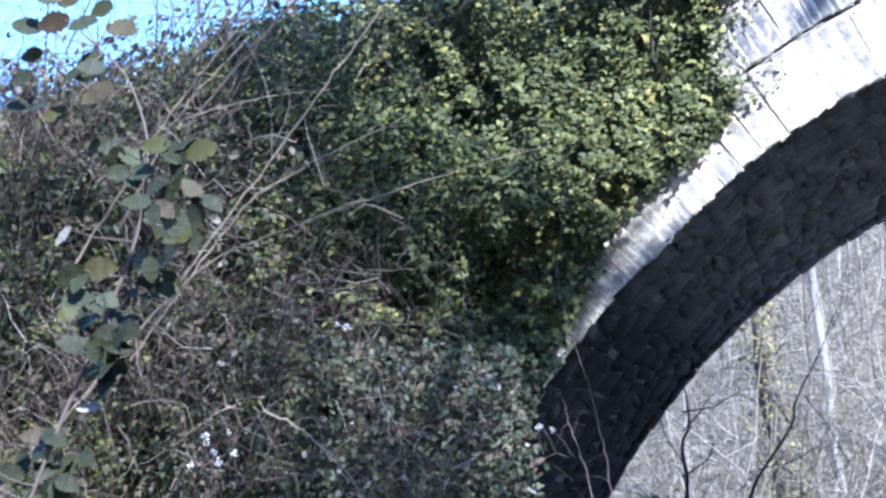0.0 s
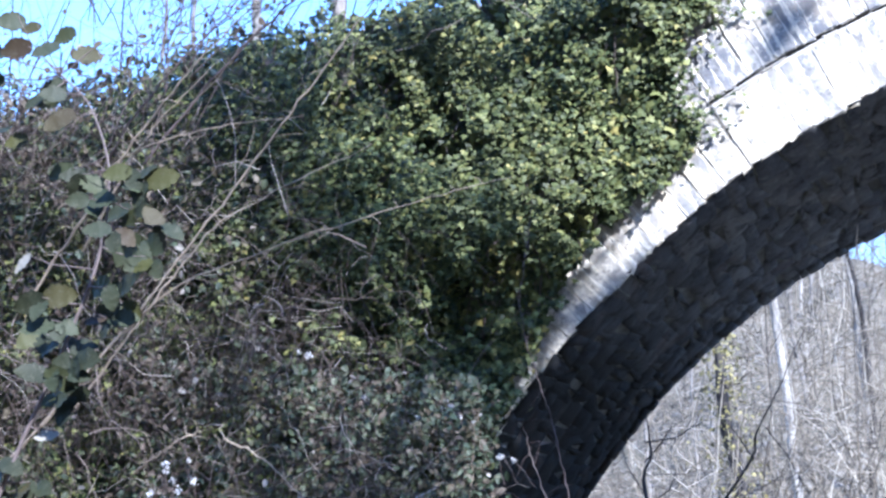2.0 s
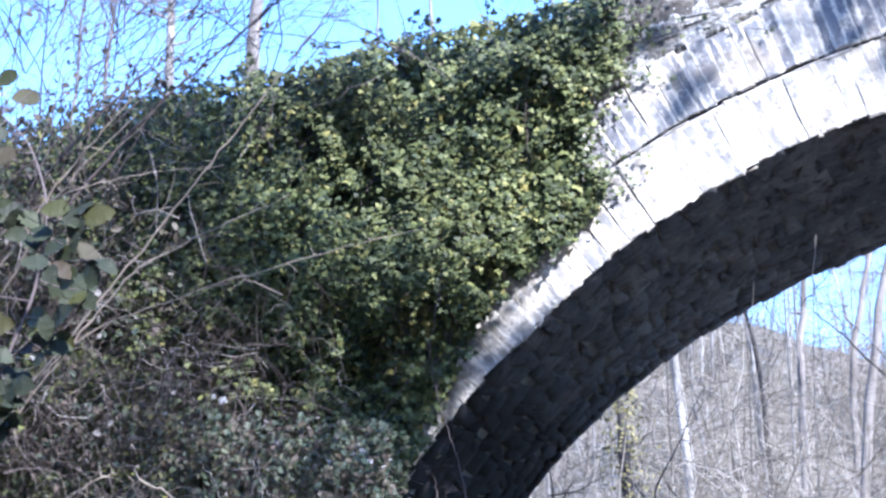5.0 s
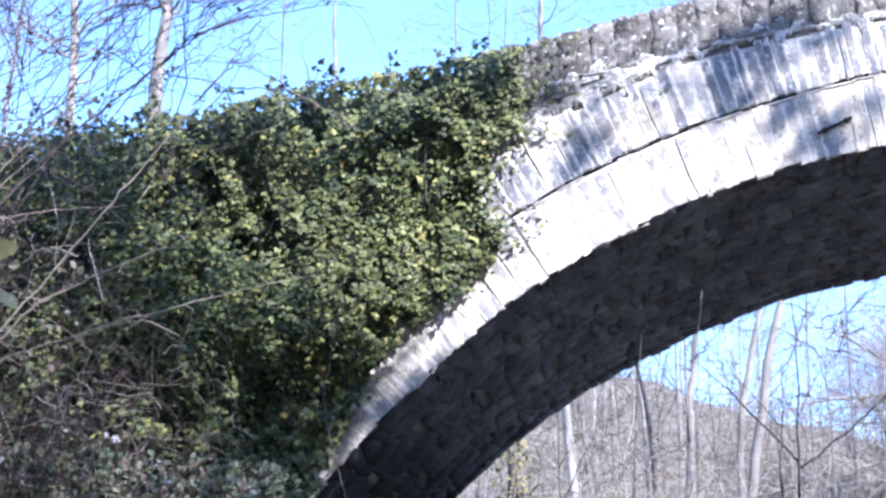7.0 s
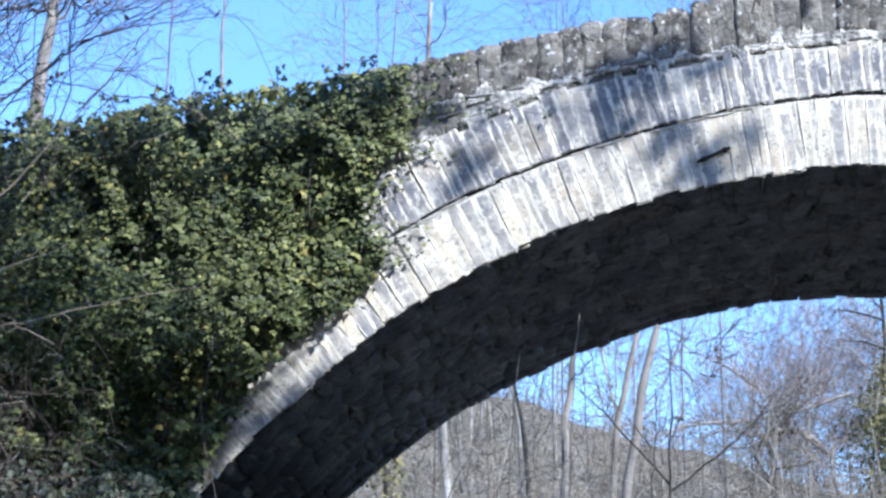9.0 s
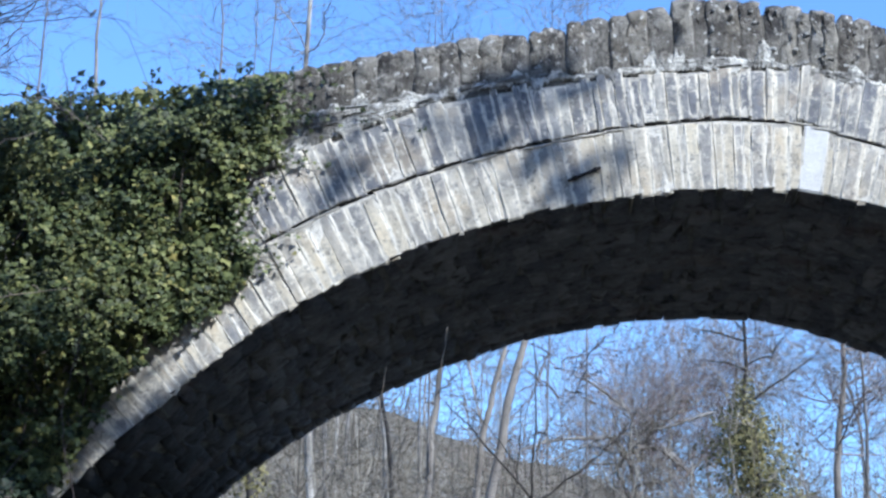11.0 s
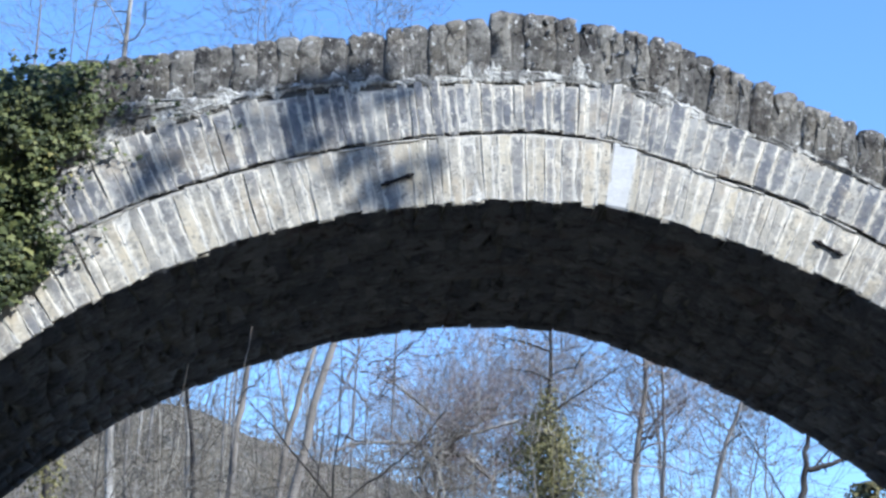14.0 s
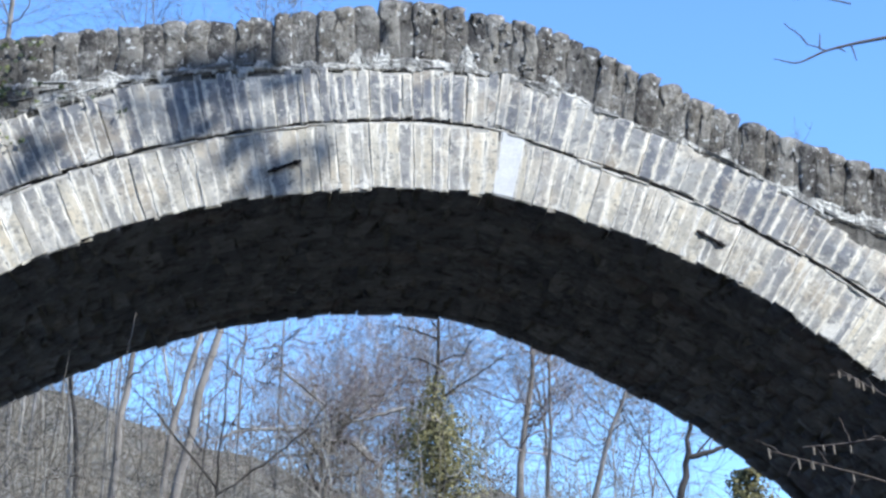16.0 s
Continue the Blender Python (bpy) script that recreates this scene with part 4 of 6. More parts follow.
def build_thicket():
    rng = np.random.default_rng(51)
    th = thing("bramble_thicket", "tangled dry bramble thicket, leafless brown stems on the bank", "bramble", (-6, 9, 0))
    th.location = (0, 0, 0)
    t = Tubes(3)
    for _ in range(8200):
        x = rng.uniform(-9.4, -3.2)
        z = rng.uniform(1.6, float(thicket_top(x)) + 0.15 + rng.exponential(0.28))
        if x > -5.1 and z < 3.4 and rng.random() < 0.6:
            continue
        if noise.noise((x * 1.6, 5.5, z * 1.6)) > 0.22 and rng.random() < 0.75:
            continue
        y = 9.75 - 0.85 * rng.random() * (1 + 0.9 * max(0.0, float(thicket_top(x)) - z)) - 0.10 * max(0.0, -4.5 - x)
        d = rng.normal(0, 1, 3) * (1, 0.35, 0.9)
        d /= np.linalg.norm(d)
        half = rng.uniform(0.07, 0.36)
        c = np.array([x, y, z])
        t.add(bend(rng, c - d * half, c + d * half, rng.uniform(-0.12, 0.25), 0.16, 7), 0.0016 + 0.004 * rng.random() ** 3, 0.0014)
    for _ in range(1700):
        x = rng.uniform(-9.4, -3.6)
        z = float(thicket_top(x)) + (top_line(x) - 0.3 - float(thicket_top(x))) * rng.random()
        if rng.random() < np.clip((x + 4.2) / 2.5 + 0.8, 0, 0.85):
            continue
        y = FACE - 0.35 - 0.16 * min(-1.8 - x, 3) - rng.uniform(0.1, 0.6)
        d = rng.normal(0, 1, 3) * (1, 0.3, 0.8)
        d *= rng.uniform(0.10, 0.32) / np.linalg.norm(d)
        c = np.array([x, y, z])
        t.add(bend(rng, c - d, c + d, rng.uniform(-0.1, 0.25), 0.12, 6), rng.uniform(0.002, 0.0042), 0.0015)
    part("dry_stems", t.mesh("dry_stems", M_DRY), th, "tangle of thin dry brown stems", "stuff")
    t, buds = Tubes(3), []
    for _ in range(80):
        x = rng.uniform(-9.6, -4.8)
        y = rng.uniform(7.6, 9.4)
        a = np.array([x, y, rng.uniform(4.4, 5.6)])
        b = a + (rng.uniform(-1.8, 2.6), rng.uniform(-0.3, 0.3), rng.uniform(0.2, 2.0))
        l = bend(rng, a, b, rng.uniform(0.15, 0.7), 0.08, 14)
        t.add(l, 0.0028 + 0.004 * rng.random() ** 2, 0.0018)
        buds += [l[j] + rng.normal(0, 0.02, 3) for j in rng.integers(3, 12, 8)]
        for _ in range(4):
            j = rng.integers(2, 9)
            e = rng.normal(0, 0.3, 3) * (1, 0.4, 1) + (0.1, 0, 0.1)
            t.add(bend(rng, l[j], l[j] + e, 0.1, 0.1, 5), 0.003, 0.0018)
    for _ in range(40):
        a = np.array([rng.uniform(-6.3, -4.0), rng.uniform(8.7, 9.5), rng.uniform(5.5, 5.9)])
        b = a + (rng.uniform(-1.6, 2.6), rng.uniform(-0.3, 0.3), rng.uniform(0.3, 1.5))
        l = bend(rng, a, b, rng.uniform(0.05, 0.5), 0.08, 12)
        t.add(l, rng.uniform(0.003, 0.006), 0.002)
        for _ in range(9):
            j = rng.integers(2, 11)
            e = (l[j + 1 if j < 11 else j] - l[j - 1]) * rng.uniform(0.6, 1.6) + rng.normal(0, 0.16, 3) * (1, 0.4, 1)
            w = bend(rng, l[j], l[j] + e, 0.05, 0.1, 6)
            t.add(w, 0.0035, 0.0018)
            for _ in range(2):
                k = rng.integers(1, 5)
                t.add(bend(rng, w[k], w[k] + e * 0.3 + rng.normal(0, 0.08, 3), 0.0, 0.1, 4), 0.0022, 0.0014)
    buds = np.array(buds)
    v, f = leaves(buds, rng.normal(0, 1, (len(buds), 3)), rng.normal(0, 1, (len(buds), 3)), rng.uniform(0.02, 0.055, len(buds)), OVAL_V)
    part("shrivelled_leaves", big_mesh("shrivelled_leaves", v, f, M_DEAD_LEAF), th, "last shrivelled leaves on the stems", "stuff")
    part("arching_stems", t.mesh("arching_stems", M_ARCH), th, "bare arching stems against the sky", "stuff")
    n = 13000
    x = rng.uniform(-9.4, -3.15, n)
    z = 1.7 + (thicket_top(x) + 0.1 - 1.7) * rng.random(n)
    y = 9.8 - 0.30 * rng.random(n) * (1 + 0.9 * np.maximum(0, thicket_top(x) - z)) - 0.10 * np.maximum(0, -4.5 - x)
    p = np.stack([x, y, z], -1)
    nor = np.stack([rng.normal(0, 0.6, n), rng.normal(-0.7, 0.4, n), rng.normal(0.5, 0.5, n)], -1)
    tip = np.stack([rng.normal(0, 0.7, n), rng.normal(0, 0.4, n), rng.normal(-0.8, 0.5, n)], -1)
    size = rng.uniform(0.03, 0.085, n)
    low = rng.random(n) < 0.5
    p[low, 0] = -3.2 - 2.4 * rng.random(low.sum()) ** 1.3
    p[low, 2] = 1.8 + 1.35 * rng.random(low.sum()) + 0.12 * (-3.2 - p[low, 0])
    p[low, 1] = rng.uniform(9.1, 9.8, low.sum())
    size[low] *= 0.75
    up = (~low) & (rng.random(n) < 0.45)
    p[up, 0] = -4.6 - 4.8 * rng.random(up.sum()) ** 0.8
    tl = np.array([top_line(a) for a in p[up, 0]])
    p[up, 2] = thicket_top(p[up, 0]) + (tl - 0.25 - thicket_top(p[up, 0])) * rng.random(up.sum())
    p[up, 1] = FACE - 0.5 - 0.16 * np.minimum(-1.8 - p[up, 0], 3) - rng.uniform(0.0, 0.35, up.sum())
    x = p[:, 0]
    # gaps, where the dark inside of the thicket shows
    full = (lumps(x, p[:, 2], 2.3, 9.0) + 0.5 * lumps(x, p[:, 2], 6.0, 4.0) < 0.12) | (rng.random(n) < 0.3) | (x > -4.6)
    p, nor, tip, size, x = p[full], nor[full], tip[full], size[full], x[full]
    dead = rng.random(len(x)) < np.clip(0.30 - 0.16 * (x + 4), 0.12, 0.8)
    v, f = leaves(p[dead], nor[dead], tip[dead], size[dead], OVAL_V)
    part("withered_leaves", big_mesh("withered_leaves", v, f, M_DEAD_LEAF), th, "withered brown leaves", "stuff")
    v, f = leaves(p[~dead], nor[~dead], tip[~dead], size[~dead], OVAL_V)
    part("green_leaves", big_mesh("green_leaves", v, f, M_BRAMBLE), th, "dull grey-green bramble leaves", "stuff")


build_thicket()


def build_undergrowth():
    """Low brambles crowding the arch's foot; most are unseen, added to weaken bounced light."""
    rng = np.random.default_rng(58)
    low = thing("bramble_patch", "low green brambles at the arch's foot, mostly unseen, added to cut bounced light", "bramble", (0, 0, 0))
    n = 12500
    x, y = -4.7 + 5.2 * rng.random(n) ** 1.25, rng.uniform(10.3, 15.8, n)
    top = 2.25 + 0.15 * (y > 13.9) + 0.35 * np.array([noise.noise((a * 1.7, b * 1.7, 0.5)) for a, b in zip(x, y)]) - 0.35 * np.clip(x + 3.0, 0, 3.5)
    z = top - 1.4 * rng.random(n) ** 1.6
    p = np.stack([x, y, z], -1)
    v, f = leaves(p, rng.normal(0, 0.5, (n, 3)) + (0.1, -0.3, 0.9), rng.normal(0, 0.7, (n, 3)), rng.uniform(0.06, 0.13, n), OVAL_V)
    part("leaves", big_mesh("leaves", v, f, M_BRAMBLE), low, "dull green bramble leaves", "stuff")
    t = Tubes(3)
    for _ in range(220):
        a = np.array([rng.uniform(-4.4, 0.2), rng.uniform(10.4, 14.4), 0.0])
        a[2] = float(ground_height(a[0], a[1])) - 0.03
        b = np.array([a[0] + rng.normal(0, 0.3), a[1] + rng.normal(0, 0.3), 2.1 - 0.35 * max(a[0] + 3.0, 0)])
        t.add(bend(rng, a, b, 0.1, 0.1, 6), 0.007, 0.003)
    part("stems", t.mesh("stems", M_DRY), low, "thin dry stems", "stuff")


build_undergrowth()


def cane(points, r, label="pale dry bramble cane arching over the ivy", material=None):
    """One long arching cane that is rooted in the bank, with short side twigs."""
    rng = np.random.default_rng(int(abs(points[0][0] * 1000 + points[-1][2] * 77)))
    c = thing("bramble_cane", label, "cane", tuple(points[0]), "dry canes")
    pts = np.array(points) - points[0]
    s = np.linspace(0, len(pts) - 1, 6 * len(pts))
    q = np.stack([np.interp(s, np.arange(len(pts)), pts[:, k]) for k in range(3)], -1)
    for _ in range(3):
        q[1:-1] = (q[:-2] + 2 * q[1:-1] + q[2:]) / 4
    q[1:] += rng.normal(0, 0.006, (len(q) - 1, 3))
    t = Tubes(5)
    t.add(q, r, r * 0.35)
    stalk = part("stalk", t.mesh("stalk", material or M_CANE), c)
    w = Tubes(3)
    for i in range(3, len(q) - 1, 2):
        d = rng.normal(0, 1, 3) * (1, 0.5, 1)
        d *= rng.uniform(0.05, 0.22) / np.linalg.norm(d)
        w.add(bend(rng, q[i], q[i] + d, 0.1, 0.1, 4), r * 0.35, r * 0.15)
    part("side_twigs", w.mesh("side_twigs", material or M_CANE), stalk, kind="stuff")


cane([(-6.9, 8.3, 1.9), (-6.0, 8.4, 2.6), (-5.28, 8.5, 3.37), (-4.55, 8.5, 4.20), (-4.12, 8.5, 4.70), (-3.78, 8.5, 5.10), (-3.51, 8.5, 5.43), (-3.26, 8.5, 5.75), (-3.08, 8.5, 6.08)], 0.009)
cane([(-5.6, 8.6, 3.0), (-5.1, 8.5, 3.5), (-4.85, 8.5, 3.80), (-4.59, 8.5, 4.08), (-4.05, 8.5, 4.29), (-3.58, 8.5, 4.46)], 0.008)
cane([(-5.9, 8.5, 2.75), (-5.32, 8.5, 3.34), (-4.85, 8.5, 3.73), (-4.01, 8.5, 3.93), (-3.29, 8.5, 4.08), (-2.73, 8.6, 4.20)], 0.008)
cane([(-5.9, 8.5, 3.7), (-5.45, 8.5, 4.3), (-5.30, 8.5, 4.54), (-5.04, 8.5, 4.84), (-4.65, 8.5, 5.24), (-4.2, 8.5, 5.6)], 0.010)
cane([(-5.8, 8.6, 4.3), (-5.20, 8.5, 4.60), (-4.64, 8.5, 4.69), (-4.02, 8.5, 4.69)], 0.007)
cane([(-4.50, 8.5, 2.75), (-4.22, 8.5, 2.61), (-3.91, 8.5, 2.32), (-3.75, 8.5, 2.0)], 0.008)
SKY_SHOOT = "bare bramble shoot arching up against the sky"
cane([(-5.6, 8.6, 4.3), (-5.25, 8.5, 4.78), (-4.95, 8.5, 5.09), (-4.55, 8.5, 5.43), (-4.27, 8.5, 5.76), (-4.12, 8.5, 5.98), (-4.06, 8.5, 6.3)], 0.008, SKY_SHOOT, M_ARCH)
cane([(-5.3, 8.8, 4.6), (-4.75, 8.8, 5.2), (-4.27, 8.8, 5.57), (-3.94, 8.8, 5.81), (-3.73, 8.8, 5.99), (-3.62, 8.8, 6.12), (-3.45, 8.8, 6.35)], 0.009, SKY_SHOOT, M_ARCH)
cane([(-3.95, 8.8, 5.80), (-3.73, 8.8, 5.98), (-3.55, 8.8, 6.04), (-3.40, 8.8, 6.10), (-3.17, 8.8, 6.18), (-2.95, 8.8, 6.25)], 0.006, SKY_SHOOT, M_ARCH)
cane([(-3.75, 8.8, 5.97), (-3.43, 8.8, 6.07), (-3.08, 8.8, 6.09), (-2.77, 8.8, 6.11), (-2.56, 8.8, 6.07)], 0.005, SKY_SHOOT, M_ARCH)
cane([(-4.75, 8.7, 5.45), (-4.78, 8.7, 5.52), (-4.88, 8.7, 5.62), (-5.15, 8.7, 5.76), (-5.49, 8.7, 5.76)], 0.005, SKY_SHOOT, M_ARCH)
cane([(-5.18, 8.9, 5.24), (-5.26, 8.9, 5.50), (-5.26, 8.9, 5.68), (-5.35, 8.9, 5.85), (-5.43, 8.9, 5.96), (-5.27, 8.9, 6.00), (-5.17, 8.9, 5.93)], 0.005, SKY_SHOOT, M_ARCH)
cane([(-5.18, 8.8, 5.24), (-5.13, 8.8, 5.48), (-5.01, 8.8, 5.77), (-4.81, 8.8, 5.89), (-4.40, 8.8, 6.01), (-4.12, 8.8, 6.00)], 0.005, SKY_SHOOT, M_ARCH)
cane([(-5.11, 9.0, 5.23), (-4.78, 9.0, 5.50), (-4.52, 9.0, 5.67), (-4.28, 9.0, 5.86), (-4.14, 9.0, 5.91), (-3.90, 9.0, 5.96)], 0.005, SKY_SHOOT, M_ARCH)
cane([(-4.91, 8.7, 5.30), (-4.71, 8.7, 5.51), (-4.56, 8.7, 5.68), (-4.37, 8.7, 5.89), (-4.22, 8.7, 6.13)], 0.005, SKY_SHOOT, M_ARCH)
cane([(-2.94, 8.9, 5.42), (-3.00, 8.9, 5.52), (-3.22, 8.9, 5.67), (-3.44, 8.9, 5.78), (-3.80, 8.9, 5.85)], 0.005, SKY_SHOOT, M_ARCH)
cane([(-3.89, 8.8, 5.36), (-3.88, 8.8, 5.61), (-3.76, 8.8, 5.87), (-3.50, 8.8, 6.07)], 0.005, SKY_SHOOT, M_ARCH)
cane([(-3.82, 9.0, 5.34), (-3.70, 9.0, 5.52), (-3.51, 9.0, 5.75), (-3.34, 9.0, 6.05)], 0.005, SKY_SHOOT, M_ARCH)
cane([(-3.69, 8.7, 5.43), (-3.48, 8.7, 5.63), (-3.31, 8.7, 5.82), (-3.15, 8.7, 5.99)], 0.005, SKY_SHOOT, M_ARCH)
cane([(-3.48, 8.9, 5.48), (-3.55, 8.9, 5.63), (-3.75, 8.9, 5.71), (-4.04, 8.9, 5.76)], 0.005, SKY_SHOOT, M_ARCH)
cane([(-4.99, 8.8, 5.20), (-4.91, 8.8, 5.37), (-4.58, 8.8, 5.52), (-4.33, 8.8, 5.59), (-4.08, 8.8, 5.67), (-3.90, 8.8, 5.64)], 0.005, SKY_SHOOT, M_ARCH)
cane([(-2.94, 9.0, 5.47), (-2.98, 9.0, 5.63), (-3.03, 9.0, 5.81), (-3.08, 9.0, 5.99)], 0.005, SKY_SHOOT, M_ARCH)
cane([(-3.6, 9.2, 5.75), (-3.21, 9.2, 5.71), (-2.98, 9.2, 5.57), (-2.74, 9.2, 5.38)], 0.006, "dry shoot lying across the top of the ivy")
cane([(-5.6, 8.6, 4.0), (-5.23, 8.5, 4.52), (-5.08, 8.5, 4.72), (-4.97, 8.5, 4.82), (-4.61, 8.5, 5.13)], 0.009)
cane([(-5.9, 8.9, 3.5), (-5.29, 8.8, 3.46), (-4.81, 8.8, 3.41), (-4.34, 8.8, 3.34), (-3.99, 8.8, 3.28)], 0.006, "dark shoot lying across the thicket", M_DARK_BARK)
cane([(-5.34, 8.9, 2.61), (-5.16, 8.85, 2.71), (-4.98, 8.85, 2.81), (-4.86, 8.9, 2.86)], 0.009)
cane([(-4.78, 8.9, 2.83), (-4.70, 8.9, 2.70), (-4.66, 8.9, 2.58)], 0.005)
cane([(-3.26, 9.35, 2.50), (-3.23, 9.35, 2.76), (-3.23, 9.35, 2.87), (-3.17, 9.35, 2.98)], 0.005, "thin pale stem among the leaves")
cane([(-2.75, 9.5, 1.9), (-2.80, 9.55, 2.28), (-2.94, 9.6, 2.67), (-2.99, 9.6, 2.88)], 0.006, "thin bare shoot rising before the arch", M_SHOOT)
cane([(-2.70, 9.6, 1.9), (-2.72, 9.7, 2.35), (-2.80, 9.7, 2.75), (-2.86, 9.7, 2.97), (-2.96, 9.65, 3.34), (-3.03, 9.65, 3.64), (-2.93, 9.65, 4.39)], 0.006, "thin brown climbing stem hanging against the ivy", M_SHOOT)


def seed_tuft(x, y, z, r, seed):
    """A white feathery seed head caught in the thicket."""
    rng = np.random.default_rng(seed)
    tuft = thing("seed_tuft", "white fluffy seed head caught among the stems", "seed head", (x, y, z), "white seed heads")
    n = 46
    d = rng.normal(0, 1, (n, 3))
    d /= np.linalg.norm(d, axis=1, keepdims=True)
    v, f = leaves(d * r * rng.uniform(0.2, 1.0, (n, 1)), rng.normal(0, 1, (n, 3)), d, rng.uniform(0.25, 0.6, n) * r, OVAL_V)
    part("fluff", big_mesh("fluff", v, f, M_FLUFF), tuft)
    t = Tubes(4)
    t.add(bend(rng, (0, 0, 0), (rng.normal(0, 0.05), 0.08, -0.16), 0, 0.1, 5), 0.002, 0.003)
    part("stalk", t.mesh("stalk", M_SHOOT), tuft)


for k, (x, y, z, r) in enumerate(((-4.36, 9.35, 3.37, 0.035), (-4.44, 9.38, 3.40, 0.026), (-3.60, 9.35, 2.93, 0.03), (-3.46, 9.4, 2.99, 0.025), (-3.40, 9.42, 2.95, 0.034), (-3.42, 9.38, 3.03, 0.02), (-3.12, 9.5, 2.68, 0.03), (-4.27, 9.3, 3.05, 0.022), (-5.01, 8.7, 2.64, 0.042), (-5.0, 8.7, 2.59, 0.03), (-4.84, 8.7, 2.65, 0.026), (-4.95, 8.7, 2.54, 0.035), (-4.91, 8.7, 2.47, 0.04), (-4.80, 8.7, 2.52, 0.033), (-5.10, 8.7, 2.46, 0.038), (-3.31, 9.3, 2.92, 0.03), (-3.22, 9.3, 2.88, 0.02), (-2.98, 9.35, 2.64, 0.026), (-3.05, 9.35, 2.67, 0.018), (-3.75, 9.35, 2.90, 0.018))):
    seed_tuft(x, y, z, r * 0.8, 300 + k)


# ---------- the leafy bramble spray close by ----------
def build_spray():
    rng = np.random.default_rng(71)
    sp = thing("bramble_spray", "leafy bramble shoot with broad grey-green leaves", "bramble", (-3.6, 4.5, 0))
    sp.location = (-3.6, 4.5, float(ground_height(-3.6, 4.5)))
    o = np.array(sp.location)
    t = Tubes(6)
    main = np.array([(-3.6, 4.5, o[2]), (-3.5, 4.5, 1.1), (-3.33, 4.5, 1.75), (-3.13, 4.5, 2.22), (-2.99, 4.5, 2.51), (-2.87, 4.5, 2.79), (-2.84, 4.5, 2.94), (-2.83, 4.5, 3.15), (-2.92, 4.5, 3.38), (-3.05, 4.5, 3.5)]) - o
    s = np.linspace(0, len(main) - 1, 40)
    q = np.stack([np.interp(s, np.arange(len(main)), main[:, k]) for k in range(3)], -1)
    for _ in range(2):
        q[1:-1] = (q[:-2] + 2 * q[1:-1] + q[2:]) / 4
    t.add(q, 0.009, 0.003)
    part("stalk", t.mesh("stalk", M_SHOOT), sp, "dull purplish stalk")
    spots = [(-3.26, 3.59), (-3.31, 3.53), (-3.16, 3.69), (-3.10, 3.66), (-3.12, 3.58), (-2.98, 3.64), (-3.00, 3.57), (-2.95, 3.60), (-3.07, 3.46), (-3.03, 3.47), (-3.08, 3.41), (-2.99, 3.41), (-3.03, 3.35), (-2.91, 3.31), (-3.26, 3.32), (-3.30, 3.42), (-3.21, 3.31), (-3.36, 3.36), (-2.99, 3.16), (-2.95, 3.13), (-2.66, 3.06), (-2.71, 3.10), (-2.81, 3.02), (-2.88, 3.03), (-2.68, 2.95), (-2.74, 2.88), (-2.70, 2.83), (-2.66, 2.87), (-2.80, 2.90), (-2.86, 2.64), (-3.00, 2.69), (-2.83, 2.70), (-2.78, 2.72), (-2.90, 2.49), (-2.96, 2.38), (-2.98, 2.46), (-2.91, 2.42), (-3.10, 2.62), (-3.04, 2.58), (-2.98, 2.62), (-3.19, 2.17), (-3.12, 2.11), (-3.32, 2.12), (-3.35, 2.05), (-3.21, 2.00), (-3.15, 2.02), (-3.07, 2.84), (-3.01, 2.27)]
    twigs = Tubes(4)
    for i, (x, z) in enumerate(spots):
        p = np.array([x, 4.5 + rng.uniform(-0.12, 0.12), z]) - o
        j = int(np.argmin(np.linalg.norm(q - p, axis=1)))
        twigs.add(bend(rng, q[j], p, -0.05, 0.05, 4), 0.003, 0.0015)
        for k in range((1 if z > 3.25 else 3) if i < 46 else 1):
            nor = Vector((rng.normal(0.2, 0.45), -1, rng.normal(0.3, 0.45)))
            turn = (k - 1) * 1.25 + rng.normal(0, 0.35)
            tip = np.array([[math.sin(turn), rng.normal(0, 0.3), -math.cos(turn)]])
            m = leaf_frames(np.array([nor]), tip)[0]
            size = rng.uniform(0.075, 0.115) if i < 46 else 0.08
            ma = M_SPRAY if i < 46 else M_SPRAY_DRY
            at = p + tip[0] * size * 0.45 + (0, 0.01 * k, 0)
            part("leaf", spray_leaf(rng, size, ma), sp, "" if i < 46 else "bleached dry leaf", m=Matrix.LocRotScale(Vector(at), Matrix(m.tolist()).to_quaternion(), None))
    part("leaf_stalks", twigs.mesh("leaf_stalks", M_SHOOT), sp, kind="stuff")


def spray_leaf(rng, size, material):
    """A broad toothed leaf with a sunk midrib."""
    k = 12
    v, f = [], []
    for i in range(k):
        s = i / (k - 1)
        w = 0.40 * math.sin(math.pi * min(1, s * 0.92 + 0.06)) ** 0.7 * (1 - 0.25 * s) * (1 + (0.11 if i % 2 else -0.07)) * rng.uniform(0.93, 1.05)
        y = 0.5 - 1.05 * s
        lift = 0.07 - 0.2 * (s - 0.45) ** 2
        v += [(-w, y, lift + rng.uniform(-0.05, 0.03)), (0, y, lift - 0.07 + (0.02 if i % 2 else 0)), (w, y, lift + rng.uniform(-0.05, 0.03))]
    for i in range(k - 1):
        a = 3 * i
        f += [(a, a + 3, a + 4, a + 1), (a + 1, a + 4, a + 5, a + 2)]
    return mesh_of("leaf", [tuple(size * c for c in p) for p in v], f, material, True)


build_spray()


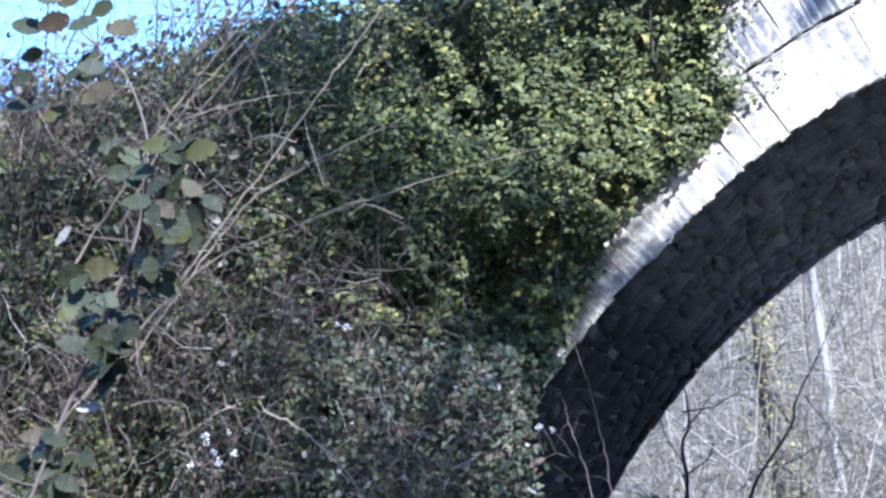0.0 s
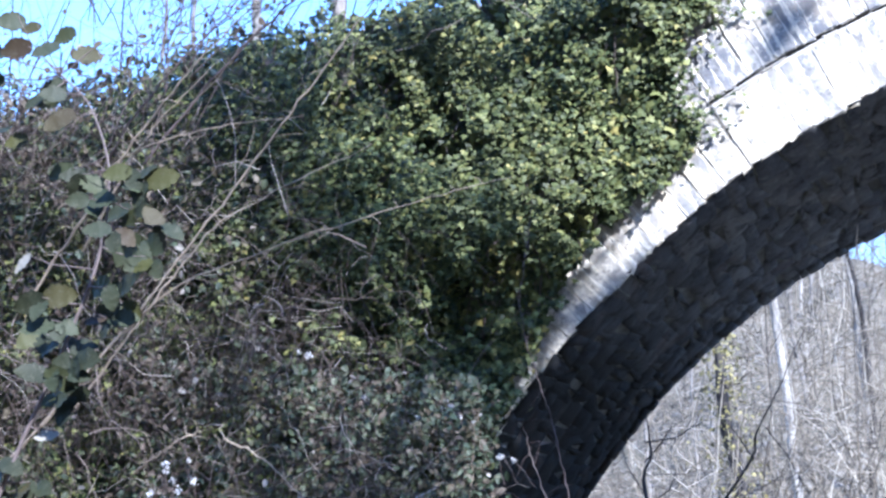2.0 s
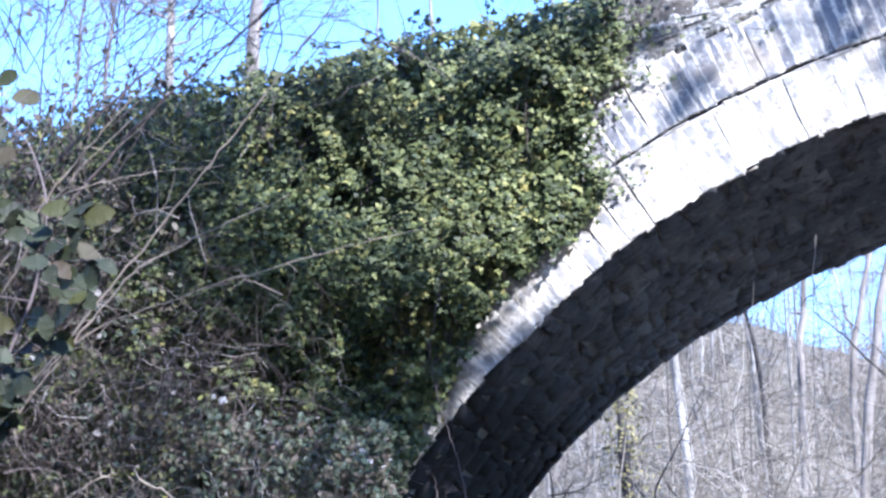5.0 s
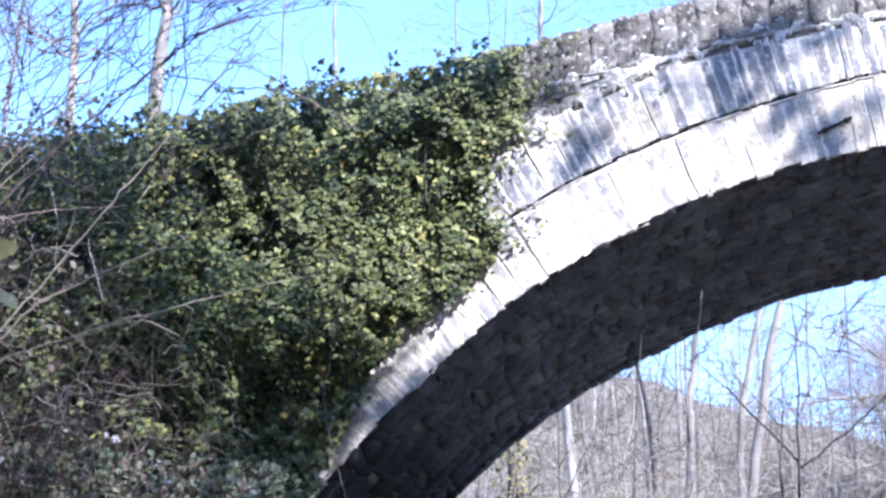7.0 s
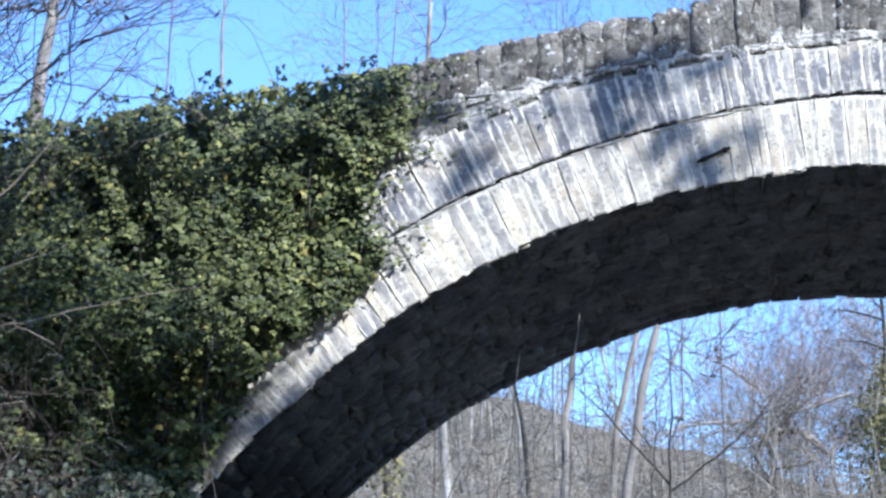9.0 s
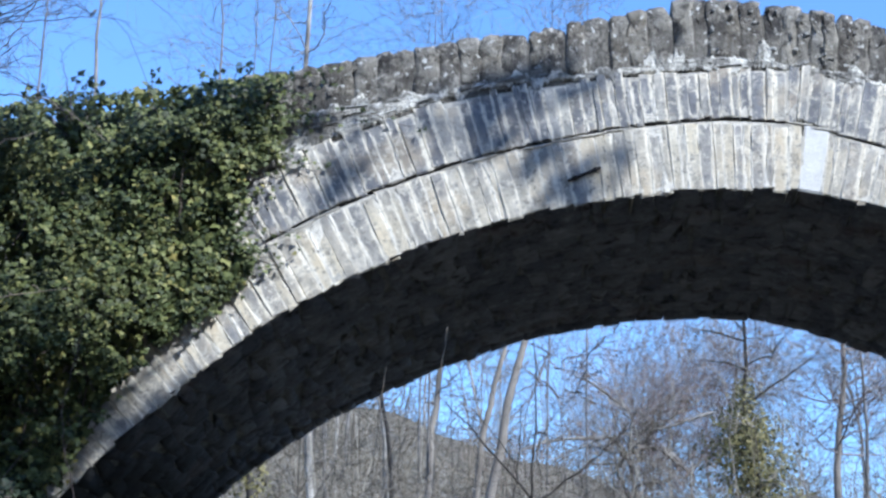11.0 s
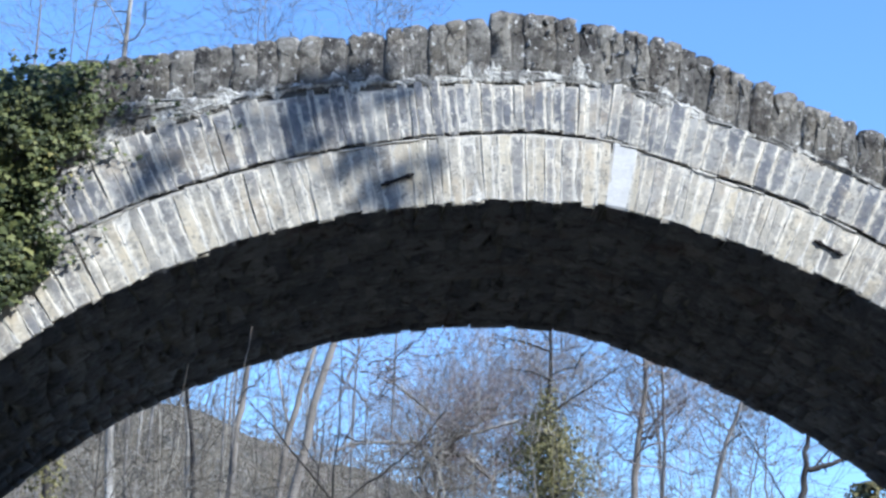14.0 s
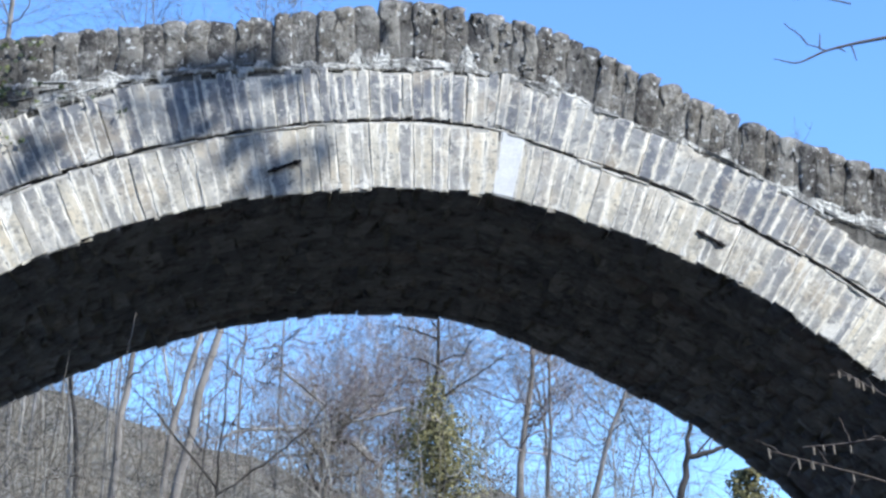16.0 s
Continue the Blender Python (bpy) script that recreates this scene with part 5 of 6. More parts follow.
# ---------- bare trees ----------
def bare_tree(name, label, line, r, seed, bark, limbs=14, reach=0.28, first=0.35, twigs=5, twig_mat=None, twig_r=0.006, spread=0.5, ivy_to=None, group="", limb_mat=None, sub=5, forks=(), ivy_wide=1.15, sleeve=None, ivy_many=1.0):
    """A leafless tree: a tapered trunk along line, limbs, and fine twigs. line: places, from the foot up."""
    rng = np.random.default_rng(seed)
    foot = np.array([line[0][0], line[0][1], float(ground_height(line[0][0], line[0][1])) - 0.1])
    tree = thing(name, label, "tree", tuple(foot), group)
    p = np.array([foot, *line[1:]]) - foot
    s = np.linspace(0, len(p) - 1, 14)
    q = np.stack([np.interp(s, np.arange(len(p)), p[:, k]) for k in range(3)], -1)
    high = q[-1, 2]
    r *= 0.6
    drift = np.cumsum(rng.normal(0, 0.06, (14, 3)), 0) * (1, 1, 0)
    q[1:-1] += (drift - drift[-1] * np.linspace(0, 1, 14)[:, None])[1:-1] * min(1.0, r / 0.05)
    t = Tubes(8)
    t.add(q, r, max(r * 0.22, 0.003))
    part("trunk", t.mesh("trunk", bark), tree)
    for run, rr, mat in forks:
        b = Tubes(6)
        pts = np.array(run, float)
        s = np.linspace(0, len(pts) - 1, 5 * len(pts))
        w = np.stack([np.interp(s, np.arange(len(pts)), pts[:, k]) for k in range(3)], -1) - foot
        w[1:-1] += rng.normal(0, 0.004 * np.linalg.norm(w[-1] - w[0]), (len(w) - 2, 3))
        b.add(w, rr, rr * 0.35)
        branch = part("branch", b.mesh("branch", mat), tree)
        o = Tubes(3)
        for i in range(2, len(w), 1):
            e = (w[i] - w[i - 1]) * rng.uniform(1, 3) + rng.normal(0, 0.10, 3) * np.linalg.norm(w[-1] - w[0])
            l = bend(rng, w[i], w[i] + e, 0.02, 0.14, 5)
            o.add(l, max(rr * 0.3, 0.003), max(rr * 0.15, 0.002))
        part("side_twigs", o.mesh("side_twigs", twig_mat or M_TWIG), branch, kind="stuff")
    big, fine = Tubes(5), Tubes(3)
    for _ in range(limbs):
        u = first + (1 - first) * rng.random() ** 0.85
        k = u * 13
        i = min(int(k), 12)
        a = q[i] + (q[i + 1] - q[i]) * (k - i)
        az = rng.uniform(0, 2 * np.pi)
        up = rng.uniform(0.25, 1.1)
        d = np.array([np.cos(az), np.sin(az), up])
        d *= reach * high * rng.uniform(0.45, 1.0) * (1.15 - 0.6 * u) / np.linalg.norm(d) * spread * 2
        l = bend(rng, a, a + d, -0.06, 0.13, 8)
        lr = max(r * (1.05 - 0.78 * u) * 0.32, twig_r * 1.5)
        big.add(l, lr, twig_r)
        for _ in range(sub):
            j = rng.integers(2, 8)
            e = d * rng.uniform(0.25, 0.6) + rng.normal(0, 0.30, 3) * np.linalg.norm(d)
            l2 = bend(rng, l[j], l[j] + e * 0.75, 0.02, 0.14, 6)
            fine.add(l2, max(twig_r, lr * 0.35), twig_r * 0.6)
            for _ in range(twigs):
                j2 = rng.integers(1, 6)
                e2 = e * 0.3 + rng.normal(0, 0.26, 3) * np.linalg.norm(e)
                fine.add(bend(rng, l2[j2], l2[j2] + e2, 0.03, 0.14, 4), twig_r * 0.75, twig_r * 0.4)
    if limbs:
        part("limbs", big.mesh("limbs", limb_mat or bark), tree, kind="stuff")
        part("twigs", fine.mesh("twigs", twig_mat or M_FAR_TWIG), tree, "fine leafless twigs", "stuff")
    if ivy_to is not None:
        n = int(5000 * (ivy_to - 0.5) / 6) + 300 + (7000 if sleeve else 0)
        n = int(n * ivy_many)
        u = rng.random(n) * (ivy_to - foot[2] if sleeve else ivy_to) / high
        if sleeve:
            u = u[rng.random(n) < np.clip(np.interp(foot[2] + u * high, *sleeve) / 0.95, 0.05, 1) ** 1.5]
            n = len(u)
        k = np.clip(u * 13, 0, 12.99)
        i = k.astype(int)
        c = q[i] + (q[i + 1] - q[i]) * (k - i)[:, None]
        az = rng.uniform(0, 2 * np.pi, n)
        low = 1 - u * high / ivy_to
        rad = r + 0.04 + (0.10 + ivy_wide * low) * rng.random(n) ** 0.9 * (0.75 + 0.35 * np.sin(4 * u * high + seed + 2 * np.sin(3 * az)))
        if sleeve is not None:
            rad = r + 0.03 + np.interp(foot[2] + u * high, *sleeve) * rng.random(n) ** 0.8 * (0.8 + 0.3 * np.sin(5 * u * high + 3 * np.sin(2 * az)))
        out = np.stack([np.cos(az), np.sin(az), 0 * az], -1)
        v, f = leaves(c + out * rad[:, None], out + rng.normal(0, 0.4, (n, 3)) + (0, -0.2, 0.3), rng.normal(0, 0.4, (n, 3)) + (0, 0, -1), rng.uniform(0.035, 0.08, n), IVY_V)
        part("ivy_sleeve", big_mesh("ivy_sleeve", v, f, M_IVY_FAR), tree, "green ivy climbing the trunk", "stuff")
    return tree


BIRCH = "slender white-barked birch, leafless, behind the bridge"
GREY = "bare grey-barked tree, leafless, behind the bridge"
bare_tree("birch", BIRCH, [(-4.0, 30, 0), (-4.08, 30, 3.5), (-4.42, 30, 8), (-4.75, 30, 17), (-4.9, 30, 22)], 0.19, 1, M_BIRCH, 10, 0.2, 0.6)
bare_tree("birch", BIRCH, [(-16.2, 32, 0), (-16.3, 32, 14), (-16.5, 32, 19), (-16.6, 32, 24)], 0.30, 2, M_BIRCH, 22, 0.2, 0.45, 6, twig_mat=M_CROWN)
bare_tree("bare_tree", GREY, [(-13.8, 31, 0), (-13.92, 31, 15), (-13.96, 31, 19), (-14.0, 31, 24)], 0.38, 3, M_PALE_BARK, 44, 0.22, 0.52, 10, sub=7, twig_mat=M_CROWN)
bare_tree("birch", BIRCH, [(-10.4, 33, 0), (-10.25, 33, 16), (-10.3, 33, 19), (-10.2, 33, 23)], 0.10, 4, M_BIRCH, 12, 0.2, 0.55)
for k, (x, y, h, r) in enumerate(((-7.4, 32, 20.5, 0.075), (-6.85, 34, 20, 0.06), (-6.0, 32, 20.5, 0.055), (-2.5, 33, 19.5, 0.05), (-2.2, 32, 19.8, 0.045), (0.2, 32, 19.6, 0.04), (1.05, 33, 20.2, 0.04), (-12.2, 35, 22, 0.09), (-18.6, 33, 24, 0.14), (-20.5, 35, 25, 0.13))):
    bare_tree("bare_tree", GREY, [(x, y, 0), (x - 0.1, y, h * 0.5), (x + 0.1, y, h * 0.8), (x, y, h)], r, 20 + k, M_BARK, 18, 0.20, 0.5, 6, twig_r=0.0045)
bare_tree("bare_tree", GREY, [(-1.5, 30, 0), (-0.8, 30, 7.2), (-0.3, 30, 9.6), (0.2, 30, 12), (0.4, 30, 15)], 0.19, 40, M_PALE_BARK, 9, 0.2, 0.55)
bare_tree("bare_tree", GREY, [(-1.6, 38, 0), (-1.33, 38, 10), (-1.0, 38, 12), (-0.8, 38, 15)], 0.17, 41, M_PALE_BARK, 10, 0.2, 0.5)
bare_tree("bare_tree", GREY, [(-2.7, 36, 0), (-2.5, 36, 9), (-2.2, 36, 11), (-2.0, 36, 15)], 0.19, 42, M_PALE_BARK, 10, 0.22, 0.45)
bare_tree("bare_tree", GREY, [(-3.2, 34, 0), (-3.2, 34, 7), (-3.4, 34, 10), (-3.5, 34, 14)], 0.13, 43, M_DARK_BARK, 9, 0.2, 0.5)
bare_tree("bare_tree", GREY, [(-3.6, 37, 0), (-3.7, 37, 8), (-3.9, 37, 11), (-4.0, 37, 15)], 0.13, 44, M_BIRCH, 8, 0.2, 0.5)
bare_tree("ivy_clad_tree", "bare tree with ivy climbing its dark trunk", [(4.2, 30, 0), (4.1, 30, 6.5), (4.0, 30, 8.4), (3.97, 30, 10.4), (3.95, 30, 14)], 0.12, 45, M_DARK_BARK, 7, 0.2, 0.6, ivy_to=8.9, sleeve=([0, 6.5, 7.2, 7.5, 7.8, 8.3, 8.9], [1.2, 1.05, 0.85, 0.55, 0.42, 0.30, 0.05]), forks=[([(4.03, 30, 8.6), (4.6, 30, 9.0), (5.3, 30, 9.5)], 0.03, M_DARK_BARK), ([(3.97, 30, 9.78), (3.51, 30, 9.93), (3.12, 30, 10.0), (3.01, 30, 9.85)], 0.02, M_DARK_BARK), ([(4.0, 30, 9.2), (3.6, 30, 9.35), (3.1, 30, 9.4)], 0.02, M_DARK_BARK)])
bare_tree("ivy_clad_tree", "dark trunk wrapped in ivy among bare trees", [(-4.4, 26, 0), (-4.5, 26, 3.3), (-4.75, 26, 5.9), (-4.85, 26, 7.5)], 0.30, 46, M_DARK_BARK, 5, 0.2, 0.6, ivy_to=6.4, ivy_wide=0.8, ivy_many=0.4)
bare_tree("bare_tree", GREY, [(7.0, 38, 0), (7.1, 38, 8.4), (7.35, 38, 11.8), (7.4, 38, 15)], 0.21, 47, M_PALE_BARK, 44, 0.26, 0.4, 9, twig_mat=M_CROWN, limb_mat=M_CROWN)
bare_tree("bare_tree", GREY, [(7.6, 37, 0), (7.5, 37, 8.4), (7.55, 37, 11.5), (7.6, 37, 14)], 0.10, 48, M_BARK, 20, 0.26, 0.4, 7, twig_mat=M_CROWN)
bare_tree("bare_tree", GREY, [(7.2, 34, 0), (8.0, 34, 7.5), (8.75, 34, 9.9), (9.4, 34, 12.5)], 0.15, 49, M_BARK, 26, 0.25, 0.5, 7, twig_mat=M_CROWN)
bare_tree("bare_tree", "spreading bare tree with pale limbs and brownish twigs", [(3.2, 48, 0), (2.9, 48, 8.8), (2.8, 48, 11.0), (2.75, 48, 12.9)], 0.16, 50, M_BARK, 48, 0.60, 0.36, 10, spread=0.95, sub=9, forks=[([(2.9, 48, 10.6), (2.1, 47, 11.5), (0.3, 46, 11.17), (-0.62, 46, 10.85)], 0.085, M_BIRCH), ([(2.9, 48, 11.0), (3.2, 47, 11.6), (3.8, 46, 11.89), (4.6, 46, 12.4)], 0.075, M_BIRCH), ([(2.9, 48, 9.2), (2.76, 47, 10.04), (3.64, 46, 10.02), (4.24, 46, 10.68)], 0.075, M_BIRCH), ([(2.8, 48, 11.5), (3.74, 46, 10.82), (4.2, 46, 10.26), (4.73, 46, 10.7)], 0.075, M_BIRCH), ([(2.7, 48, 12.5), (1.4, 47, 13.2), (0.9, 47, 13.4)], 0.055, M_BIRCH), ([(3.3, 46, 10.95), (3.07, 46, 10.97), (2.42, 46, 10.78), (2.15, 46, 10.25), (2.42, 46, 9.7), (2.63, 46, 9.3), (2.6, 46, 8.4)], 0.075, M_DARK_BARK), ([(5.0, 46, 12.03), (3.71, 46, 11.58), (1.74, 46, 11.22), (0.14, 46, 10.5)], 0.06, M_BIRCH), ([(3.5, 46, 10.9), (3.74, 46, 10.66), (4.41, 46, 10.15), (4.2, 46, 9.4)], 0.07, M_PALE_BARK)], limb_mat=M_BIRCH, twig_mat=M_CROWN, twig_r=0.007)
bare_tree("bare_tree", "spreading bare tree with pale limbs and brownish twigs", [(4.9, 50, 0), (4.8, 50, 8.8), (4.7, 50, 10.4), (4.8, 50, 11.9)], 0.15, 51, M_BARK, 34, 0.50, 0.40, 10, spread=0.85, sub=9, limb_mat=M_BIRCH, twig_mat=M_CROWN, twig_r=0.007)
bare_tree("bare_tree", "dark forked tree on the far bank", [(5.5, 20, 0), (5.80, 20, 4.7), (5.94, 20, 5.19), (6.14, 20, 5.62), (6.10, 20, 6.05), (6.2, 20, 6.4)], 0.125, 52, M_DARK_BARK, 0, twig_mat=M_TWIG, forks=[([(6.12, 20, 5.58), (6.4, 20, 5.66), (6.65, 20, 5.77), (7.1, 20, 6.1)], 0.045, M_DARK_BARK), ([(6.2, 20, 5.62), (6.4, 20, 5.85), (6.6, 20, 6.0)], 0.02, M_DARK_BARK), ([(5.9, 20, 5.0), (5.5, 20, 5.7), (5.2, 20, 6.2)], 0.012, M_DARK_BARK)])
bare_tree("ivy_clad_tree", "small ivy-covered stump of a tree", [(8.1, 24, 0), (8.1, 24, 4.4), (8.2, 24, 5.4), (8.25, 24, 6.2)], 0.10, 53, M_DARK_BARK, 3, 0.12, 0.7, ivy_to=6.3)
bare_tree("sapling", "slim dark sapling with sideways branches", [(-3.78, 16, 0), (-3.75, 16, 2.8), (-3.73, 16, 3.3), (-3.71, 16, 3.78)], 0.05, 54, M_DARK_BARK, 0, twig_mat=M_TWIG, forks=[([(-3.73, 16, 3.3), (-3.54, 16, 3.5), (-3.45, 16, 3.65)], 0.010, M_DARK_BARK), ([(-3.72, 16, 3.5), (-3.43, 16, 3.53), (-3.08, 16, 3.7)], 0.010, M_DARK_BARK), ([(-3.75, 16, 2.85), (-3.48, 16, 3.02), (-3.42, 16, 3.2)], 0.010, M_DARK_BARK), ([(-3.74, 16, 3.0), (-3.9, 16, 3.25), (-3.98, 16, 3.5)], 0.008, M_DARK_BARK)])
bare_tree("sapling", "slim dark sapling leaning under the arch", [(-3.7, 16, 0), (-3.22, 16, 2.65), (-2.63, 16, 3.29), (-2.43, 16, 3.76), (-2.07, 16, 4.55)], 0.034, 55, M_DARK_BARK, 0, twig_mat=M_TWIG, forks=[([(-2.63, 16, 3.29), (-2.80, 16, 3.56), (-2.94, 16, 3.7)], 0.008, M_DARK_BARK), ([(-2.5, 16, 3.6), (-2.3, 16, 3.3), (-2.1, 16, 2.9)], 0.007, M_DARK_BARK), ([(-3.0, 16, 2.9), (-2.7, 16, 2.95), (-2.3, 16, 3.15)], 0.007, M_DARK_BARK)])
bare_tree("sapling", "slim dark sapling forking into long bare branches", [(-0.05, 16, 0), (-0.02, 16, 4.2), (0.02, 16, 5.07), (-0.01, 16, 6.1)], 0.03, 56, M_DARK_BARK, 0, twig_mat=M_TWIG, forks=[([(0.0, 16, 4.22), (-0.59, 16, 4.92), (-0.80, 16, 5.12), (-0.93, 16, 5.26)], 0.013, M_DARK_BARK), ([(0.0, 16, 4.18), (0.55, 16, 4.59), (0.86, 16, 4.87), (1.1, 16, 5.2)], 0.013, M_DARK_BARK), ([(-0.1, 16, 3.3), (-0.21, 16, 4.13), (-0.14, 16, 4.83), (-0.13, 16, 5.25)], 0.012, M_DARK_BARK), ([(-0.18, 16, 4.61), (-0.35, 16, 4.84), (-0.64, 16, 5.18)], 0.008, M_DARK_BARK), ([(0.0, 16, 4.7), (0.2, 16, 5.1), (0.5, 16, 5.4)], 0.007, M_DARK_BARK)])
for k, x in enumerate((-7.5, -8.74)):
    bare_tree("sapling", "slim straight dark sapling rising behind the ivy", [(x, 12, 0), (x, 12, 5), (x + 0.02, 12, 7.5), (x + 0.03, 12, 10)], 0.026, 60 + k, M_DARK_BARK, 8, 0.10, 0.5, 2, M_TWIG, 0.004)
bare_tree("sapling", "thin upright dark sapling", [(0.3, 16, 0), (0.31, 16, 4.2), (0.3, 16, 5.0), (0.3, 16, 5.8)], 0.02, 57, M_BARK, 6, 0.14, 0.5, 2, M_TWIG, 0.006)
bare_tree("sapling", "thin pale shoot before the arch", [(-0.60, 9, 0), (-0.53, 9, 3.2), (-0.50, 9, 3.83), (-0.47, 9, 4.08)], 0.0055, 58, M_CANE, 0)
bare_tree("sapling", "thin pale shoot before the arch", [(-0.95, 9, 0), (-0.90, 9, 3.2), (-0.88, 9, 3.55), (-0.84, 9, 3.83)], 0.0055, 59, M_CANE, 0)


rng_far = np.random.default_rng(5)
for k in range(22):
    y = rng_far.uniform(42, 66)
    az = rng_far.uniform(-15, 9)
    x = -y * math.tan(radians(az))
    g = float(ground_height(x, y))
    h = rng_far.uniform(5, 8.5)
    sway = rng_far.normal(0, 0.5, 2)
    bare_tree("bare_tree", "distant bare tree with fine brownish twigs on the hillside", [(x, y, 0), (x + sway[0] * 0.4, y, g + h * 0.4), (x + sway[0], y, g + h * 0.7), (x + sway[1], y, g + h)], rng_far.uniform(0.06, 0.12), 200 + k, M_BARK if k % 3 else M_BIRCH, 20, 0.34, 0.25, 6, twig_r=0.009, group="trees on the far slope", sub=6)


def build_shade_tree():
    """A tall unseen evergreen, added behind the viewer to shade thicket, ivy and rings."""
    rng = np.random.default_rng(77)
    tree = thing("shade_tree", "tall dark evergreen added out of view to cast shade", "tree", (5.6, -1.2, 0))
    t = Tubes(8)
    t.add(np.array([(0, 0, -0.1), (-0.2, 0.1, 4.0), (-0.9, 0.8, 8.5), (-1.6, 2.0, 11.0), (-2.2, 2.9, 12.9)]), 0.24, 0.05)
    part("trunk", t.mesh("trunk", M_DARK_BARK), tree)
    foot = np.array([5.6, -1.2, 0])
    along, across = np.array([-0.80, 0, 0.60]), np.array([0.60, 0, 0.80])
    beam = np.array(SUN_FROM)
    clumps = []
    flat, rise = np.array([1.0, 0, 0]), np.array([0, 0.77, 0.64])
    # each clump sits up the sun's line from a spot to be shaded
    for n, mid, a, b, along, across in ((540, (-3.95, 9.9, 3.80), 2.25, 0.84, along, across), (110, (-6.2, 9.4, 3.2), 2.0, 0.8, along, across), (1300, (-3.4, 8.2, 1.2), 2.2, 1.5, flat, rise), (1300, (-3.0, 12.4, 0.3), 1.9, 1.45, flat, rise), (330, (-5.4, 9.7, 5.66), 1.7, 0.22, flat, rise), (260, (-3.1, 10.2, 6.20), 1.3, 0.11, flat, rise), (180, (-3.3, 10.35, 3.22), 0.95, 0.5, flat, rise), (70, (-2.75, 10.45, 3.72), 0.5, 0.32, flat, rise), (60, (-0.05, 10.5, 6.16), 0.62, 0.26, flat, rise), (36, (0.32, 10.5, 5.63), 0.42, 0.22, flat, rise), (20, (-0.9, 10.5, 5.85), 0.6, 0.35, flat, rise), (10, (-1.4, 10.5, 6.2), 0.4, 0.2, flat, rise)):
        d = rng.normal(0, 1, (n, 2))
        d *= (rng.random(n) ** 0.5 / np.linalg.norm(d, axis=1))[:, None]
        clumps.append(np.array(mid) + d[:, :1] * a * along + d[:, 1:] * b * across + rng.uniform(13.2, 15.6, (n, 1)) * beam)
    p = np.concatenate(clumps) - foot
    clump = np.array([noise.noise(Vector(a) * 1.5) for a in p])
    p = p[clump > -0.22]
    n = len(p)
    v, f = leaves(p, rng.normal(0, 1, (n, 3)) + (0.5, -0.5, 0.6), rng.normal(0, 1, (n, 3)), rng.uniform(0.14, 0.24, n), OVAL_V)
    part("crown", big_mesh("crown", v, f, M_BRAMBLE), tree, "dark green leaf clumps placed to cast shade", "stuff")
    b = Tubes(4)
    for q in p[:: max(1, n // 60)]:
        b.add(bend(rng, (-1.6, 2.0, 10.9) + rng.normal(0, 0.2, 3), q, 0.0, 0.05, 6), 0.035, 0.008)
    part("limbs", b.mesh("limbs", M_DARK_BARK), tree, kind="stuff")


build_shade_tree()


